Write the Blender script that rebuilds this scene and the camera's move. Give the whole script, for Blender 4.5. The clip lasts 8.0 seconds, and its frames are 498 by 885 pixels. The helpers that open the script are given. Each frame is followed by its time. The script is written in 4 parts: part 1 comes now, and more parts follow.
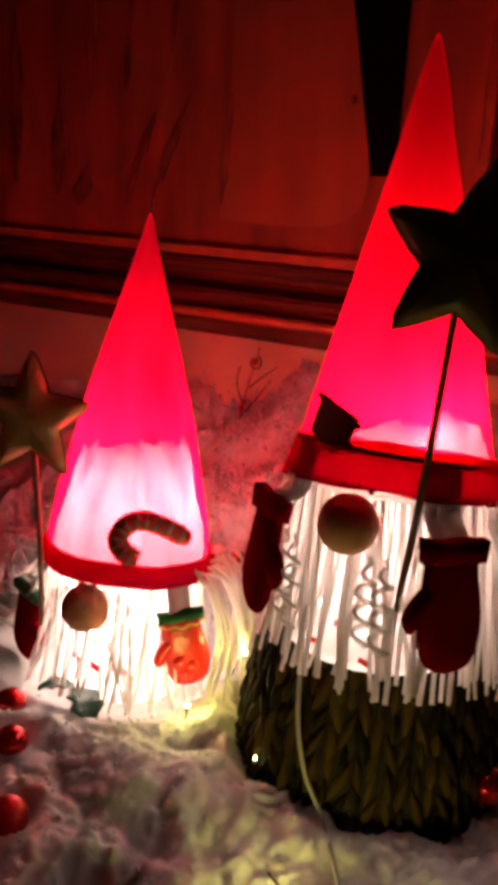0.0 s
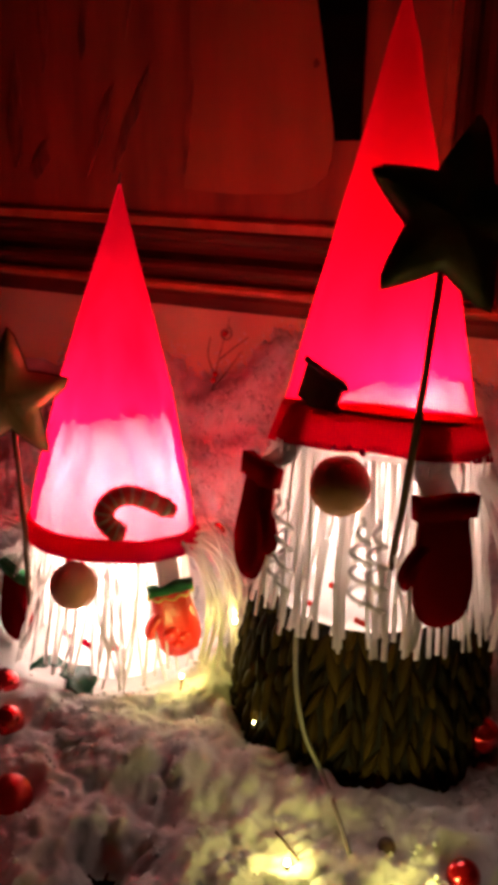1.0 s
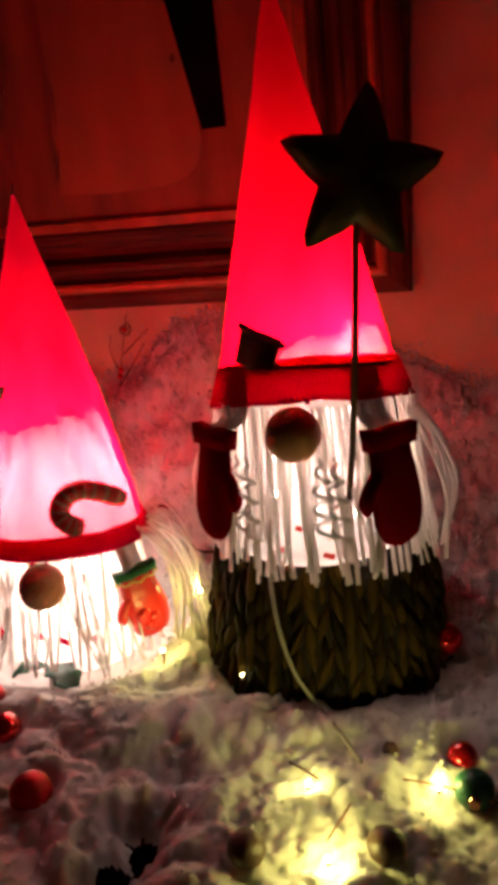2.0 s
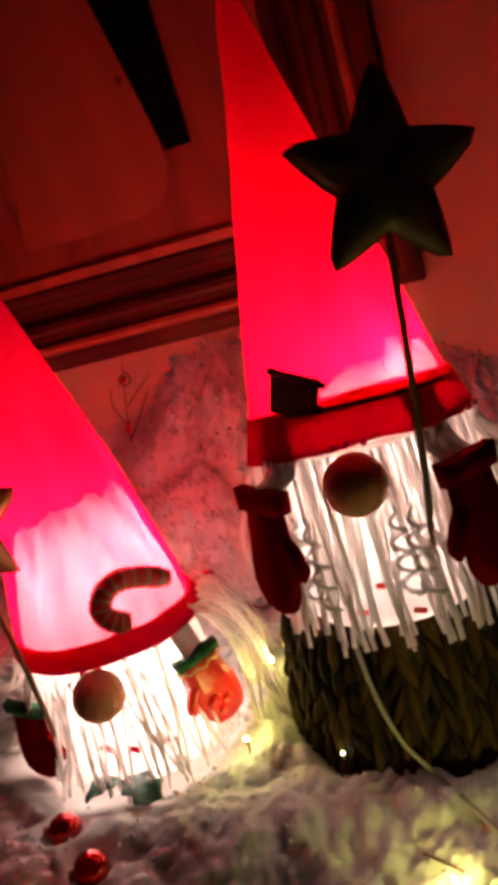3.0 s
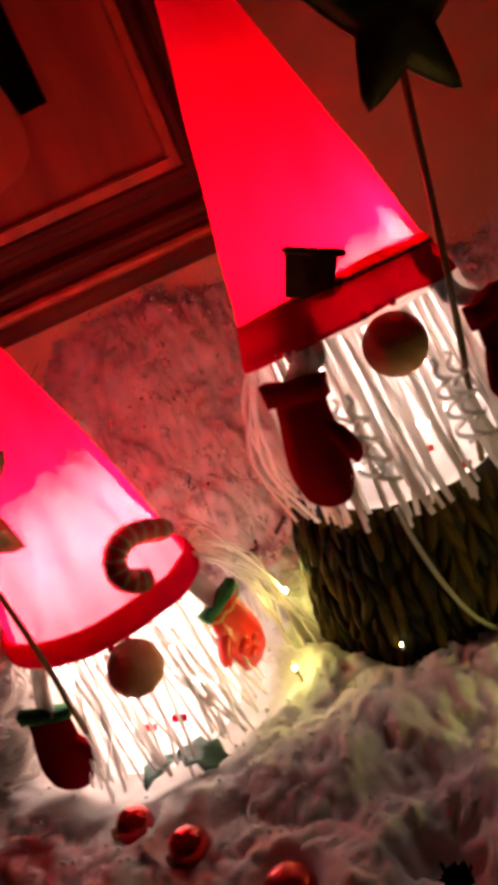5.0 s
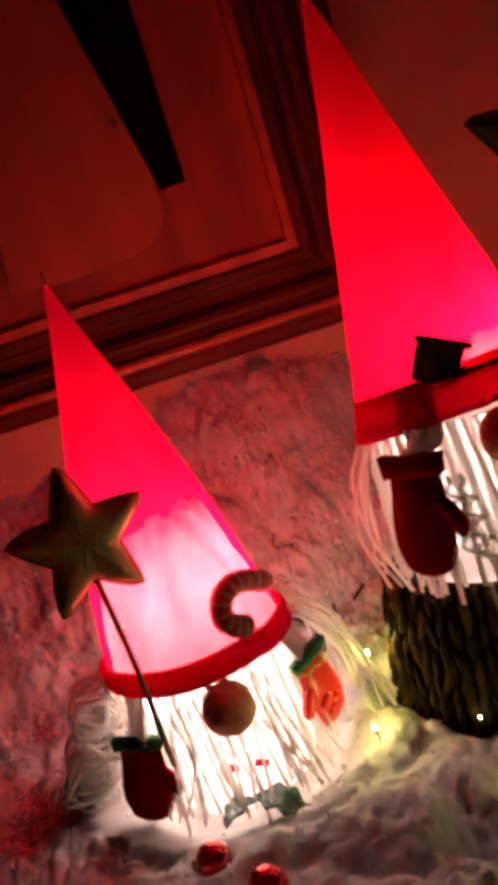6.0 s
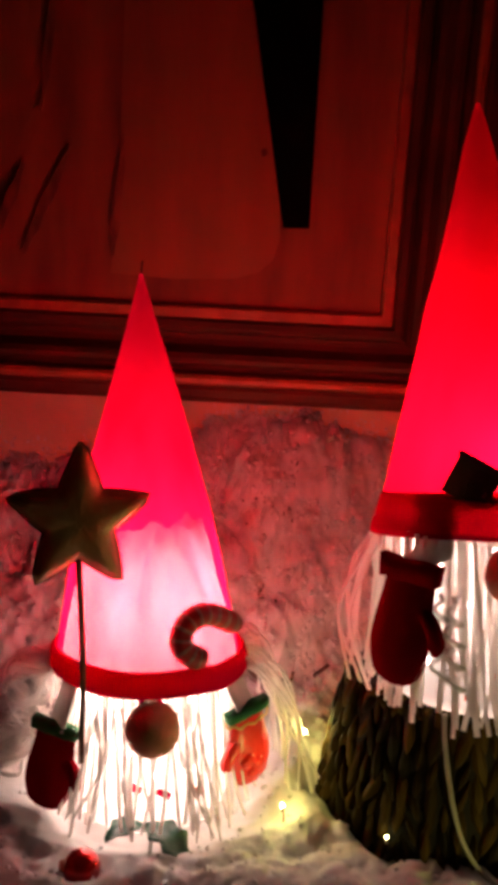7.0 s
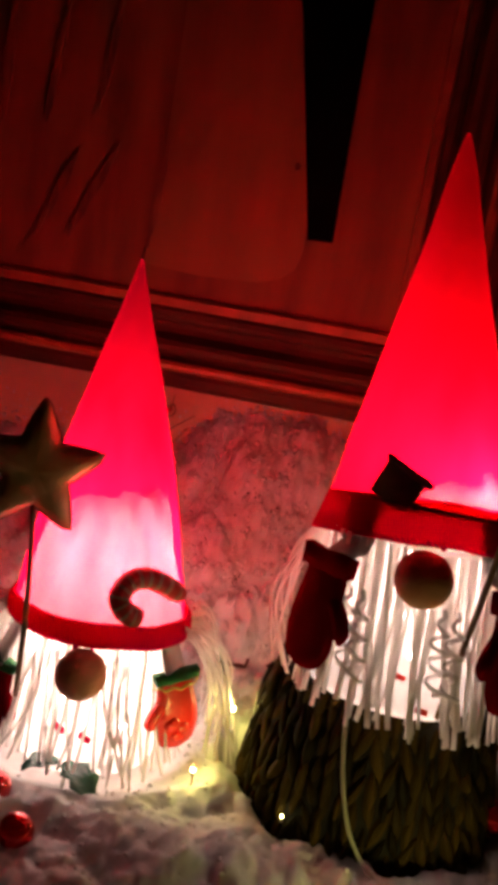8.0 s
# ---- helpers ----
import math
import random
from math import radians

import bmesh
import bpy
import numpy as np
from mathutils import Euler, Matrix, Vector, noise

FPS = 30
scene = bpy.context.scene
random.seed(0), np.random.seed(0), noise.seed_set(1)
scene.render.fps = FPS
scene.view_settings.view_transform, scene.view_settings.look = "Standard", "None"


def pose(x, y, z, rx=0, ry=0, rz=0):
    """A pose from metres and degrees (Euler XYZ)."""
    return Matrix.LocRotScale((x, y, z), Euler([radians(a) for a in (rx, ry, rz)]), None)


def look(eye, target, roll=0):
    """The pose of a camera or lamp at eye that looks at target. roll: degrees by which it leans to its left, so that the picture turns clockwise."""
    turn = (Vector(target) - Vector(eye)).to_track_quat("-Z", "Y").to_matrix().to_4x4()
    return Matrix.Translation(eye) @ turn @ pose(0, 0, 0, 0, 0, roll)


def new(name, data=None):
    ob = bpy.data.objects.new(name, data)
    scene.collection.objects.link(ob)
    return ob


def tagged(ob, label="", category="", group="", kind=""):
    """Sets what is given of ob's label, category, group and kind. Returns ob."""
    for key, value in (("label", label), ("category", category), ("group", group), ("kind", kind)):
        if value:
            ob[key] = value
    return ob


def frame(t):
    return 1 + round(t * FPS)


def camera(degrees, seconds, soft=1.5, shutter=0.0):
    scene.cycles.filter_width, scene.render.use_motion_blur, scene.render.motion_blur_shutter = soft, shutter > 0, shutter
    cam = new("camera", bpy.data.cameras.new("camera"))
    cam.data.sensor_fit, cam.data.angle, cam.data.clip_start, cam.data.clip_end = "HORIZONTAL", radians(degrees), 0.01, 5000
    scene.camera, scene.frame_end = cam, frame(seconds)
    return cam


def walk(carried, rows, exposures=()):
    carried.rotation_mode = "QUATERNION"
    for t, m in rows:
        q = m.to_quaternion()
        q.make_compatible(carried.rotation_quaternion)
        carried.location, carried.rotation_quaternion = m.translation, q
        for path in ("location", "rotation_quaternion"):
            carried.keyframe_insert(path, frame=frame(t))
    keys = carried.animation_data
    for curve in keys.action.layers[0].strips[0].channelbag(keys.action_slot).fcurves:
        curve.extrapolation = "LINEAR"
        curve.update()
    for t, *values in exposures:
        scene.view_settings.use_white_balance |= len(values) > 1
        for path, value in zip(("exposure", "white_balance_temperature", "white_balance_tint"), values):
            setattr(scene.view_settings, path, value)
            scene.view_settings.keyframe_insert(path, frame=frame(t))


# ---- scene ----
cam = camera(33.0, 8.0, soft=6.0)
PATH = [
    (0, (0.315, 0.063, 0.364), (-0.569, 1.804, -0.069), 5.7),
    (0.5, (0.317, 0.07, 0.361), (-0.538, 1.82, -0.092), 5.5),
    (1, (0.299, 0.053, 0.358), (-0.484, 1.829, -0.124), 3.8),
    (1.5, (0.276, 0.009, 0.349), (-0.375, 1.834, -0.146), 0.2),
    (1.7, (0.27, -0.008, 0.345), (-0.287, 1.852, -0.138), -1.1),
    (2.8, (0.236, 0.048, 0.362), (-0.263, 1.92, -0.135), -13.8),
    (3, (0.223, 0.072, 0.368), (-0.275, 1.947, -0.122), -15.9),
    (3.5, (0.193, 0.111, 0.363), (-0.216, 2.009, -0.115), -20.2),
    (4, (0.147, 0.107, 0.365), (-0.02, 2.028, -0.167), -23.8),
    (4.2, (0.122, 0.099, 0.358), (0.049, 2.017, -0.204), -23.9),
    (5.3, (0.03, 0.054, 0.333), (0.117, 1.974, -0.222), -24.3),
    (5.5, (0.021, 0.043, 0.346), (0.09, 1.973, -0.173), -23.9),
    (6, (-0.006, 0.031, 0.36), (0.059, 1.99, -0.039), -18.1),
    (6.5, (-0.012, 0.034, 0.361), (0.042, 2.006, 0.031), -7.9),
    (7, (0.005, 0.025, 0.36), (-0.023, 2.004, 0.071), 2.9),
    (7.5, (0.053, 0.009, 0.356), (-0.102, 1.985, 0.086), 9.4),
    (8, (0.104, -0.007, 0.348), (-0.149, 1.96, 0.091), 10.2),
]
walk(cam, [(t, look(eye, target, roll)) for t, eye, target, roll in PATH],
     [(0.0, 0.26), (1.0, 0.18), (2.0, 0.11), (4.0, 0.03), (6.0, -0.02), (8.0, -0.05)])

# ---- world and lamps ----
world = bpy.data.worlds.new("night")
world.use_nodes = True
world.node_tree.nodes["Background"].inputs["Color"].default_value = (0.6, 0.2, 0.16, 1)
world.node_tree.nodes["Background"].inputs["Strength"].default_value = 0.004
scene.world = world


def glow(name, place, watts, colour, radius=0.006):
    data = bpy.data.lights.new(name, "POINT")
    data.energy, data.color, data.shadow_soft_size = watts, colour, radius
    ob = new(name, data)
    ob.location = place
    return ob


WARM = (1.0, 0.70, 0.635)
YELLOW = (1.0, 0.9, 0.22)
glow("jar_light", (0.172, 0.572, 0.266), 2.0, WARM, 0.012)
glow("jar_light", (0.163, 0.574, 0.214), 0.68, WARM, 0.014)
glow("jar_light", (-0.067, 0.624, 0.150), 2.8, WARM, 0.028)
glow("jar_light", (-0.100, 0.602, 0.090), 0.62, WARM, 0.012)
glow("jar_light", (-0.052, 0.600, 0.088), 0.40, WARM, 0.012)
FAIRY = [(0.033, 0.560, 0.032), (0.049, 0.616, 0.058), (0.187, 0.392, 0.000), (0.247, 0.452, 0.009), (0.167, 0.447, 0.007)]
for spot, watts in zip(FAIRY, (0.038, 0.080, 0.085, 0.055, 0.040)):
    glow("fairy_light_glow", (spot[0], spot[1], spot[2] + 0.005), watts, YELLOW, 0.003)


# ---- materials ----
def material(name):
    m = bpy.data.materials.new(name)
    m.use_nodes = True
    t = m.node_tree
    return m, t, t.nodes["Principled BSDF"], t.nodes["Material Output"]


def node(t, kind, **values):
    n = t.nodes.new(kind)
    for key, value in values.items():
        n.inputs[key.replace("_", " ")].default_value = value
    return n


def mix_colour(t, fac, a, b):
    n = t.nodes.new("ShaderNodeMix")
    n.data_type = "RGBA"
    for socket, value in ((n.inputs[6], a), (n.inputs[7], b)):
        if isinstance(value, tuple):
            socket.default_value = (*value, 1)
        else:
            t.links.new(value, socket)
    t.links.new(fac, n.inputs[0])
    return n.outputs[2]


def noise_fac(t, scale, detail=4.0, stretch=(1, 1, 1), low=0.35, high=0.65, space="Object"):
    c = t.nodes.new("ShaderNodeTexCoord")
    m = t.nodes.new("ShaderNodeMapping")
    m.inputs["Scale"].default_value = stretch
    n = node(t, "ShaderNodeTexNoise", Scale=scale, Detail=detail)
    r = t.nodes.new("ShaderNodeMapRange")
    r.inputs["From Min"].default_value, r.inputs["From Max"].default_value = low, high
    t.links.new(c.outputs[space], m.inputs[0])
    t.links.new(m.outputs[0], n.inputs["Vector"])
    t.links.new(n.outputs["Fac"], r.inputs["Value"])
    return r.outputs["Result"]


def bump(t, fac, strength, distance):
    b = node(t, "ShaderNodeBump", Strength=strength, Distance=distance)
    t.links.new(fac, b.inputs["Height"])
    return b.outputs["Normal"]


def plain(name, a, b, rough=0.6, scale=60.0, metal=0.0, relief=0.3, depth=0.001, stretch=(1, 1, 1), grain=400.0, sheen=0.0, coat=0.0):
    """A surface with two tones at one scale and a fine grain in relief."""
    m, t, p, _ = material(name)
    t.links.new(mix_colour(t, noise_fac(t, scale, 5, stretch), a, b), p.inputs["Base Color"])
    t.links.new(bump(t, noise_fac(t, grain, 3, stretch, 0.2, 0.8), relief, depth), p.inputs["Normal"])
    p.inputs["Roughness"].default_value, p.inputs["Metallic"].default_value = rough, metal
    p.inputs["Sheen Weight"].default_value, p.inputs["Coat Weight"].default_value = sheen, coat
    return m


def sheer(name, through_a, through_b, face, share=0.75, scale=40.0, stretch=(1, 1, 0.15), weave=900.0, clear=0.0, tint=(1, 1, 1)):
    """Thin stuff that lets light through: translucent, with folds and a weave."""
    m, t, p, out = material(name)
    fold = noise_fac(t, scale, 4, stretch, 0.3, 0.7)
    tr = t.nodes.new("ShaderNodeBsdfTranslucent")
    t.links.new(mix_colour(t, fold, through_a, through_b), tr.inputs["Color"])
    di = node(t, "ShaderNodeBsdfDiffuse", Color=(*face, 1))
    n = bump(t, noise_fac(t, weave, 2, (1, 1, 1), 0.2, 0.8), 0.25, 0.0006)
    t.links.new(n, di.inputs["Normal"])
    mx = node(t, "ShaderNodeMixShader", Fac=share)
    t.links.new(di.outputs[0], mx.inputs[1])
    t.links.new(tr.outputs[0], mx.inputs[2])
    last = mx
    if clear:
        tp = node(t, "ShaderNodeBsdfTransparent", Color=(*tint, 1))
        last = node(t, "ShaderNodeMixShader", Fac=clear)
        vary = t.nodes.new("ShaderNodeMapRange")
        vary.inputs["To Min"].default_value, vary.inputs["To Max"].default_value = clear * 0.65, clear * 1.35
        t.links.new(fold, vary.inputs["Value"])
        t.links.new(vary.outputs["Result"], last.inputs[0])
        t.links.new(mx.outputs[0], last.inputs[1])
        t.links.new(tp.outputs[0], last.inputs[2])
    t.links.new(last.outputs[0], out.inputs["Surface"])
    return m


def bulb_material(name, colour, strength):
    m, t, p, _ = material(name)
    p.inputs["Emission Color"].default_value = (*colour, 1)
    p.inputs["Emission Strength"].default_value = strength
    return m


HAT_BIG = sheer("red_felt_of_large_hat", (0.85, 0.0009, 0.013), (0.92, 0.0016, 0.019), (0.75, 0.001, 0.025), 0.6, 40.0, (1, 1, 0.15), 900.0, 0.05, (1, 0.48, 0.56))
HAT_SMALL = sheer("thin_red_gauze", (0.80, 0.0014, 0.026), (0.95, 0.004, 0.045), (0.75, 0.001, 0.05), 0.72, 55.0, (1, 1, 0.12), 900.0, 0.09, (1, 0.70, 0.80))
LINING = sheer("white_wadding", (0.85, 0.84, 0.82), (0.95, 0.94, 0.92), (0.88, 0.87, 0.85), 0.7, 40.0, (1, 1, 0.2))


def thin_out(m, z0, z1):
    """Wadding that gets thin and ragged upwards, between two heights."""
    t = m.node_tree
    out = t.nodes["Material Output"]
    whole = out.inputs["Surface"].links[0].from_socket
    c = t.nodes.new("ShaderNodeTexCoord")
    x = t.nodes.new("ShaderNodeSeparateXYZ")
    t.links.new(c.outputs["Object"], x.inputs[0])
    r = t.nodes.new("ShaderNodeMapRange")
    r.inputs["From Min"].default_value, r.inputs["From Max"].default_value = z0, z1
    t.links.new(x.outputs["Z"], r.inputs["Value"])
    ragged = noise_fac(t, 62.0, 5, (1, 1, 0.10), 0.28, 0.72)
    add = t.nodes.new("ShaderNodeMath")
    add.operation, add.use_clamp = "MULTIPLY_ADD", True
    t.links.new(r.outputs["Result"], add.inputs[0])
    add.inputs[1].default_value = 1.6
    low = t.nodes.new("ShaderNodeMath")
    low.operation = "MULTIPLY_ADD"
    low.inputs[1].default_value, low.inputs[2].default_value = 1.25, -0.98
    t.links.new(ragged, low.inputs[0])
    t.links.new(low.outputs[0], add.inputs[2])
    mx = t.nodes.new("ShaderNodeMixShader")
    tp = t.nodes.new("ShaderNodeBsdfTransparent")
    t.links.new(add.outputs[0], mx.inputs[0])
    t.links.new(whole, mx.inputs[1])
    t.links.new(tp.outputs[0], mx.inputs[2])
    t.links.new(mx.outputs[0], out.inputs["Surface"])


LINING_BIG = LINING.copy()
LINING_BIG.name = "glow_wadding_of_large_hat"
thin_out(LINING, 0.145, 0.236)
thin_out(LINING_BIG, 0.258, 0.290)
# Darker than the hat: the shade at its foot is put into this felt.
HEM = sheer("doubled_shaded_felt", (0.50, 0.0006, 0.050), (0.62, 0.0010, 0.070), (0.6, 0.002, 0.05), 0.46)
HEM_ROLL = sheer("rolled_red_felt", (0.6, 0.0008, 0.055), (0.7, 0.0015, 0.08), (0.65, 0.003, 0.07), 0.45)
JAR = sheer("frosted_glass", (0.9, 0.88, 0.85), (0.95, 0.93, 0.9), (0.85, 0.84, 0.82), 0.75, 30.0, (1, 1, 1), 300.0, 0.4)
RAFFIA = sheer("white_raffia", (0.78, 0.74, 0.70), (0.92, 0.89, 0.86), (0.82, 0.79, 0.76), 0.60, 120.0, (1, 1, 0.1), 700.0)
CELLOPHANE = sheer("twisted_clear_cellophane", (0.62, 0.58, 0.54), (0.78, 0.74, 0.70), (0.68, 0.64, 0.60), 0.45, 160.0, (1, 1, 0.2), 700.0, 0.28)
SLEEVE = sheer("white_cotton", (0.4, 0.36, 0.33), (0.5, 0.45, 0.42), (0.75, 0.73, 0.7), 0.35)
MITTEN = sheer("dark_red_felt", (0.5, 0.003, 0.010), (0.7, 0.006, 0.018), (0.19, 0.0025, 0.007), 0.08, 90.0, (1, 1, 1))
MITTEN_BRIGHT = plain("orange_red_leatherette", (0.64, 0.015, 0.010), (0.78, 0.028, 0.016), 0.3, 70, relief=0.4, depth=0.0015, grain=180)
GREEN = plain("green_felt", (0.01, 0.11, 0.03), (0.02, 0.2, 0.06), 0.8, 90, relief=0.5)
TRIM = plain("yellow_cord", (0.7, 0.5, 0.1), (0.85, 0.65, 0.2), 0.8, 90)
NOSE = plain("beige_cotton_ball", (0.56, 0.25, 0.15), (0.64, 0.30, 0.19), 0.85, 60, relief=0.4)
STAR_GOLD = plain("champagne_leatherette", (0.42, 0.25, 0.14), (0.56, 0.35, 0.20), 0.36, 50, 0.35, 0.35, 0.0008)
STAR_DARK = plain("olive_leatherette", (0.10, 0.085, 0.03), (0.16, 0.13, 0.05), 0.5, 50, 0.1, 0.35, 0.0008)
SEAM = plain("dark_stitching", (0.06, 0.035, 0.02), (0.1, 0.06, 0.03), 0.8, 90)
STICK = plain("stained_stick", (0.10, 0.05, 0.025), (0.2, 0.1, 0.05), 0.7, 40, stretch=(1, 1, 0.1))
CANE_RED = plain("dark_red_clay", (0.22, 0.004, 0.009), (0.30, 0.006, 0.013), 0.6, 90)
CANE_PALE = plain("cream_clay", (0.19, 0.11, 0.09), (0.28, 0.17, 0.14), 0.6, 90)
PATCH = plain("black_felt", (0.03, 0.012, 0.008), (0.055, 0.02, 0.012), 0.9, 90, relief=0.5)
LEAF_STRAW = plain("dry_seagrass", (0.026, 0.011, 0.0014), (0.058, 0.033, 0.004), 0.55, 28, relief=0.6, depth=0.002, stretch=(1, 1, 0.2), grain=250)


def vary_by_piece(m, low, high):
    """Lighter and darker pieces: scales the base colour by a number of each object's own."""
    t = m.node_tree
    p = t.nodes["Principled BSDF"]
    old = p.inputs["Base Color"].links[0].from_socket
    info = t.nodes.new("ShaderNodeObjectInfo")
    r = t.nodes.new("ShaderNodeMapRange")
    r.inputs["To Min"].default_value, r.inputs["To Max"].default_value = low, high
    t.links.new(info.outputs["Random"], r.inputs["Value"])
    v = t.nodes.new("ShaderNodeHueSaturation")
    t.links.new(old, v.inputs["Color"])
    t.links.new(r.outputs["Result"], v.inputs["Value"])
    t.links.new(v.outputs[0], p.inputs["Base Color"])


vary_by_piece(LEAF_STRAW, 0.15, 1.35)
LEAF_STRAW.node_tree.nodes["Principled BSDF"].inputs["Specular IOR Level"].default_value = 0.07
# The shade between the leaves is put into this near-black colour.
CORE = plain("shaded_core", (0.006, 0.003, 0.0015), (0.014, 0.007, 0.003), 0.9, 60)
SNOW_M = plain("fluffy_snow", (0.53, 0.50, 0.48), (0.67, 0.64, 0.615), 0.95, 38, relief=0.5, depth=0.002, grain=900)
SNOW_M.node_tree.nodes["Principled BSDF"].inputs["Subsurface Weight"].default_value = 0.6
SNOW_M.node_tree.nodes["Principled BSDF"].inputs["Subsurface Radius"].default_value = (1, 1, 1)
SNOW_M.node_tree.nodes["Principled BSDF"].inputs["Subsurface Scale"].default_value = 0.012
BAUBLE_SHINY = plain("shiny_red_glass", (0.5, 0.006, 0.01), (0.6, 0.01, 0.015), 0.12, 60, 0.75, 0.05, coat=0.6)
BAUBLE_MATT = plain("satin_red_glass", (0.42, 0.008, 0.012), (0.52, 0.014, 0.018), 0.36, 60, 0.6, 0.08)
CAP = plain("brass_cap", (0.35, 0.16, 0.1), (0.45, 0.22, 0.14), 0.35, 90, 0.9)
HOLLY = plain("green_satin_leaf", (0.004, 0.05, 0.026), (0.008, 0.09, 0.045), 0.35, 60, relief=0.4)
NUT = plain("brown_nut_shell", (0.04, 0.018, 0.008), (0.08, 0.035, 0.014), 0.5, 60)
TWIG = plain("dark_twig_bark", (0.05, 0.018, 0.012), (0.11, 0.04, 0.025), 0.8, 80)
WIRE = plain("copper_wire", (0.3, 0.13, 0.07), (0.4, 0.18, 0.1), 0.4, 80, 0.8)
CORD = plain("pale_plastic_cord", (0.24, 0.215, 0.18), (0.32, 0.29, 0.24), 0.45, 80)
WALL_M = plain("ochre_plaster", (0.52, 0.28, 0.18), (0.60, 0.34, 0.22), 0.85, 9, relief=0.25, depth=0.002, grain=120)
WOOD_TOP = plain("dark_sideboard_wood", (0.06, 0.028, 0.014), (0.12, 0.055, 0.026), 0.4, 20, stretch=(0.1, 1, 1))
FRAME_WOOD = plain("mahogany_moulding", (0.055, 0.012, 0.006), (0.110, 0.025, 0.012), 0.62, 30, stretch=(0.3, 0.3, 0.3), relief=0.15)
FRAME_WOOD.node_tree.nodes["Principled BSDF"].inputs["Specular IOR Level"].default_value = 0.2
FRAME_LIP = plain("gilt_edge", (0.33, 0.062, 0.026), (0.45, 0.095, 0.04), 0.5, 60, 0.0, 0.2)
CANVAS = plain("brown_painted_panel", (0.19, 0.032, 0.012), (0.40, 0.072, 0.026), 0.7, 14, stretch=(1.6, 1, 0.25), relief=0.3, grain=90)
CANVAS_PALE = plain("tan_painted_area", (0.33, 0.074, 0.027), (0.44, 0.100, 0.036), 0.6, 12, stretch=(1.6, 1, 0.25), relief=0.3, grain=90)
CANVAS_DARK = plain("black_paint", (0.002, 0.001, 0.001), (0.004, 0.002, 0.002), 1.0, 30)
CANVAS_DARK.node_tree.nodes["Principled BSDF"].inputs["Specular IOR Level"].default_value = 0.05
STREAK = plain("dark_brown_brushwork", (0.13, 0.024, 0.010), (0.34, 0.064, 0.025), 0.7, 90, stretch=(1, 1, 0.2))
BULB_WHITE = bulb_material("lit_white_bulb", (1.0, 0.9, 0.75), 40)
BULB_YELLOW = bulb_material("lit_yellow_bulb", (1.0, 0.92, 0.35), 30)
FLOOR_M = plain("brown_floorboards", (0.1, 0.05, 0.03), (0.16, 0.08, 0.045), 0.5, 5, stretch=(0.2, 1, 1))
CEIL_M = plain("white_ceiling", (0.7, 0.68, 0.65), (0.76, 0.74, 0.71), 0.9, 5)


# ---- mesh helpers ----
def empty(name, place=(0, 0, 0)):
    ob = new(name)
    ob.empty_display_size = 0.02
    ob.location = place
    return ob


def part(name, bm, mat, parent=None, label="", smooth=True):
    me = bpy.data.meshes.new(name)
    bmesh.ops.recalc_face_normals(bm, faces=bm.faces)
    bm.to_mesh(me)
    bm.free()
    for f in me.polygons:
        f.use_smooth = smooth
    me.materials.append(mat)
    ob = new(name, me)
    if parent:
        ob.parent = parent
        ob.matrix_parent_inverse = parent_matrix(parent).inverted()
    if label:
        ob["label"] = label
    return ob


def parent_matrix(ob):
    m = ob.matrix_basis.copy()
    if ob.parent:
        m = parent_matrix(ob.parent) @ ob.matrix_parent_inverse @ m
    return m


def shared(name, me, m, parent):
    """A piece on mesh data that alike pieces share, at the pose m in the world."""
    ob = new(name, me)
    ob.parent = parent
    ob.matrix_parent_inverse = parent_matrix(parent).inverted()
    ob.matrix_basis = m
    return ob


def rings(bm, loops, closed=True, cap=(False, False)):
    made = [[bm.verts.new(v) for v in loop] for loop in loops]
    for a, b in zip(made, made[1:]):
        n = len(a)
        for i in range(n if closed else n - 1):
            j = (i + 1) % n
            bm.faces.new((a[i], a[j], b[j], b[i]))
    if cap[0]:
        bm.faces.new(made[0])
    if cap[1]:
        bm.faces.new(made[-1])
    return made


def tube(bm, points, radius, sides=8, ends=True):
    """A round tube along points; radius is a number or a function of 0..1."""
    pts = [Vector(p) for p in points]
    loops, side = [], None
    for i, p in enumerate(pts):
        d = (pts[min(i + 1, len(pts) - 1)] - pts[max(i - 1, 0)]).normalized()
        if side is None:
            side = d.orthogonal().normalized()
        side = (side - d * side.dot(d)).normalized()
        up = d.cross(side)
        r = radius(i / (len(pts) - 1)) if callable(radius) else radius
        loops.append([p + (side * math.cos(a) + up * math.sin(a)) * r for a in [2 * math.pi * k / sides for k in range(sides)]])
    rings(bm, loops, cap=(ends, ends))


def ribbon(bm, points, width, normal_from, thick=0.0005):
    """A flat strand along points, its face turned away from normal_from (an axis point as a function of the point)."""
    pts = [Vector(p) for p in points]
    loops = []
    for i, p in enumerate(pts):
        d = (pts[min(i + 1, len(pts) - 1)] - pts[max(i - 1, 0)]).normalized()
        n = p - Vector(normal_from(p))
        n = (n - d * n.dot(d)).normalized()
        s = d.cross(n).normalized()
        w = width * 0.5
        loops.append([p - s * w + n * thick, p + s * w + n * thick, p + s * w - n * thick, p - s * w - n * thick])
    rings(bm, loops, cap=(True, True))


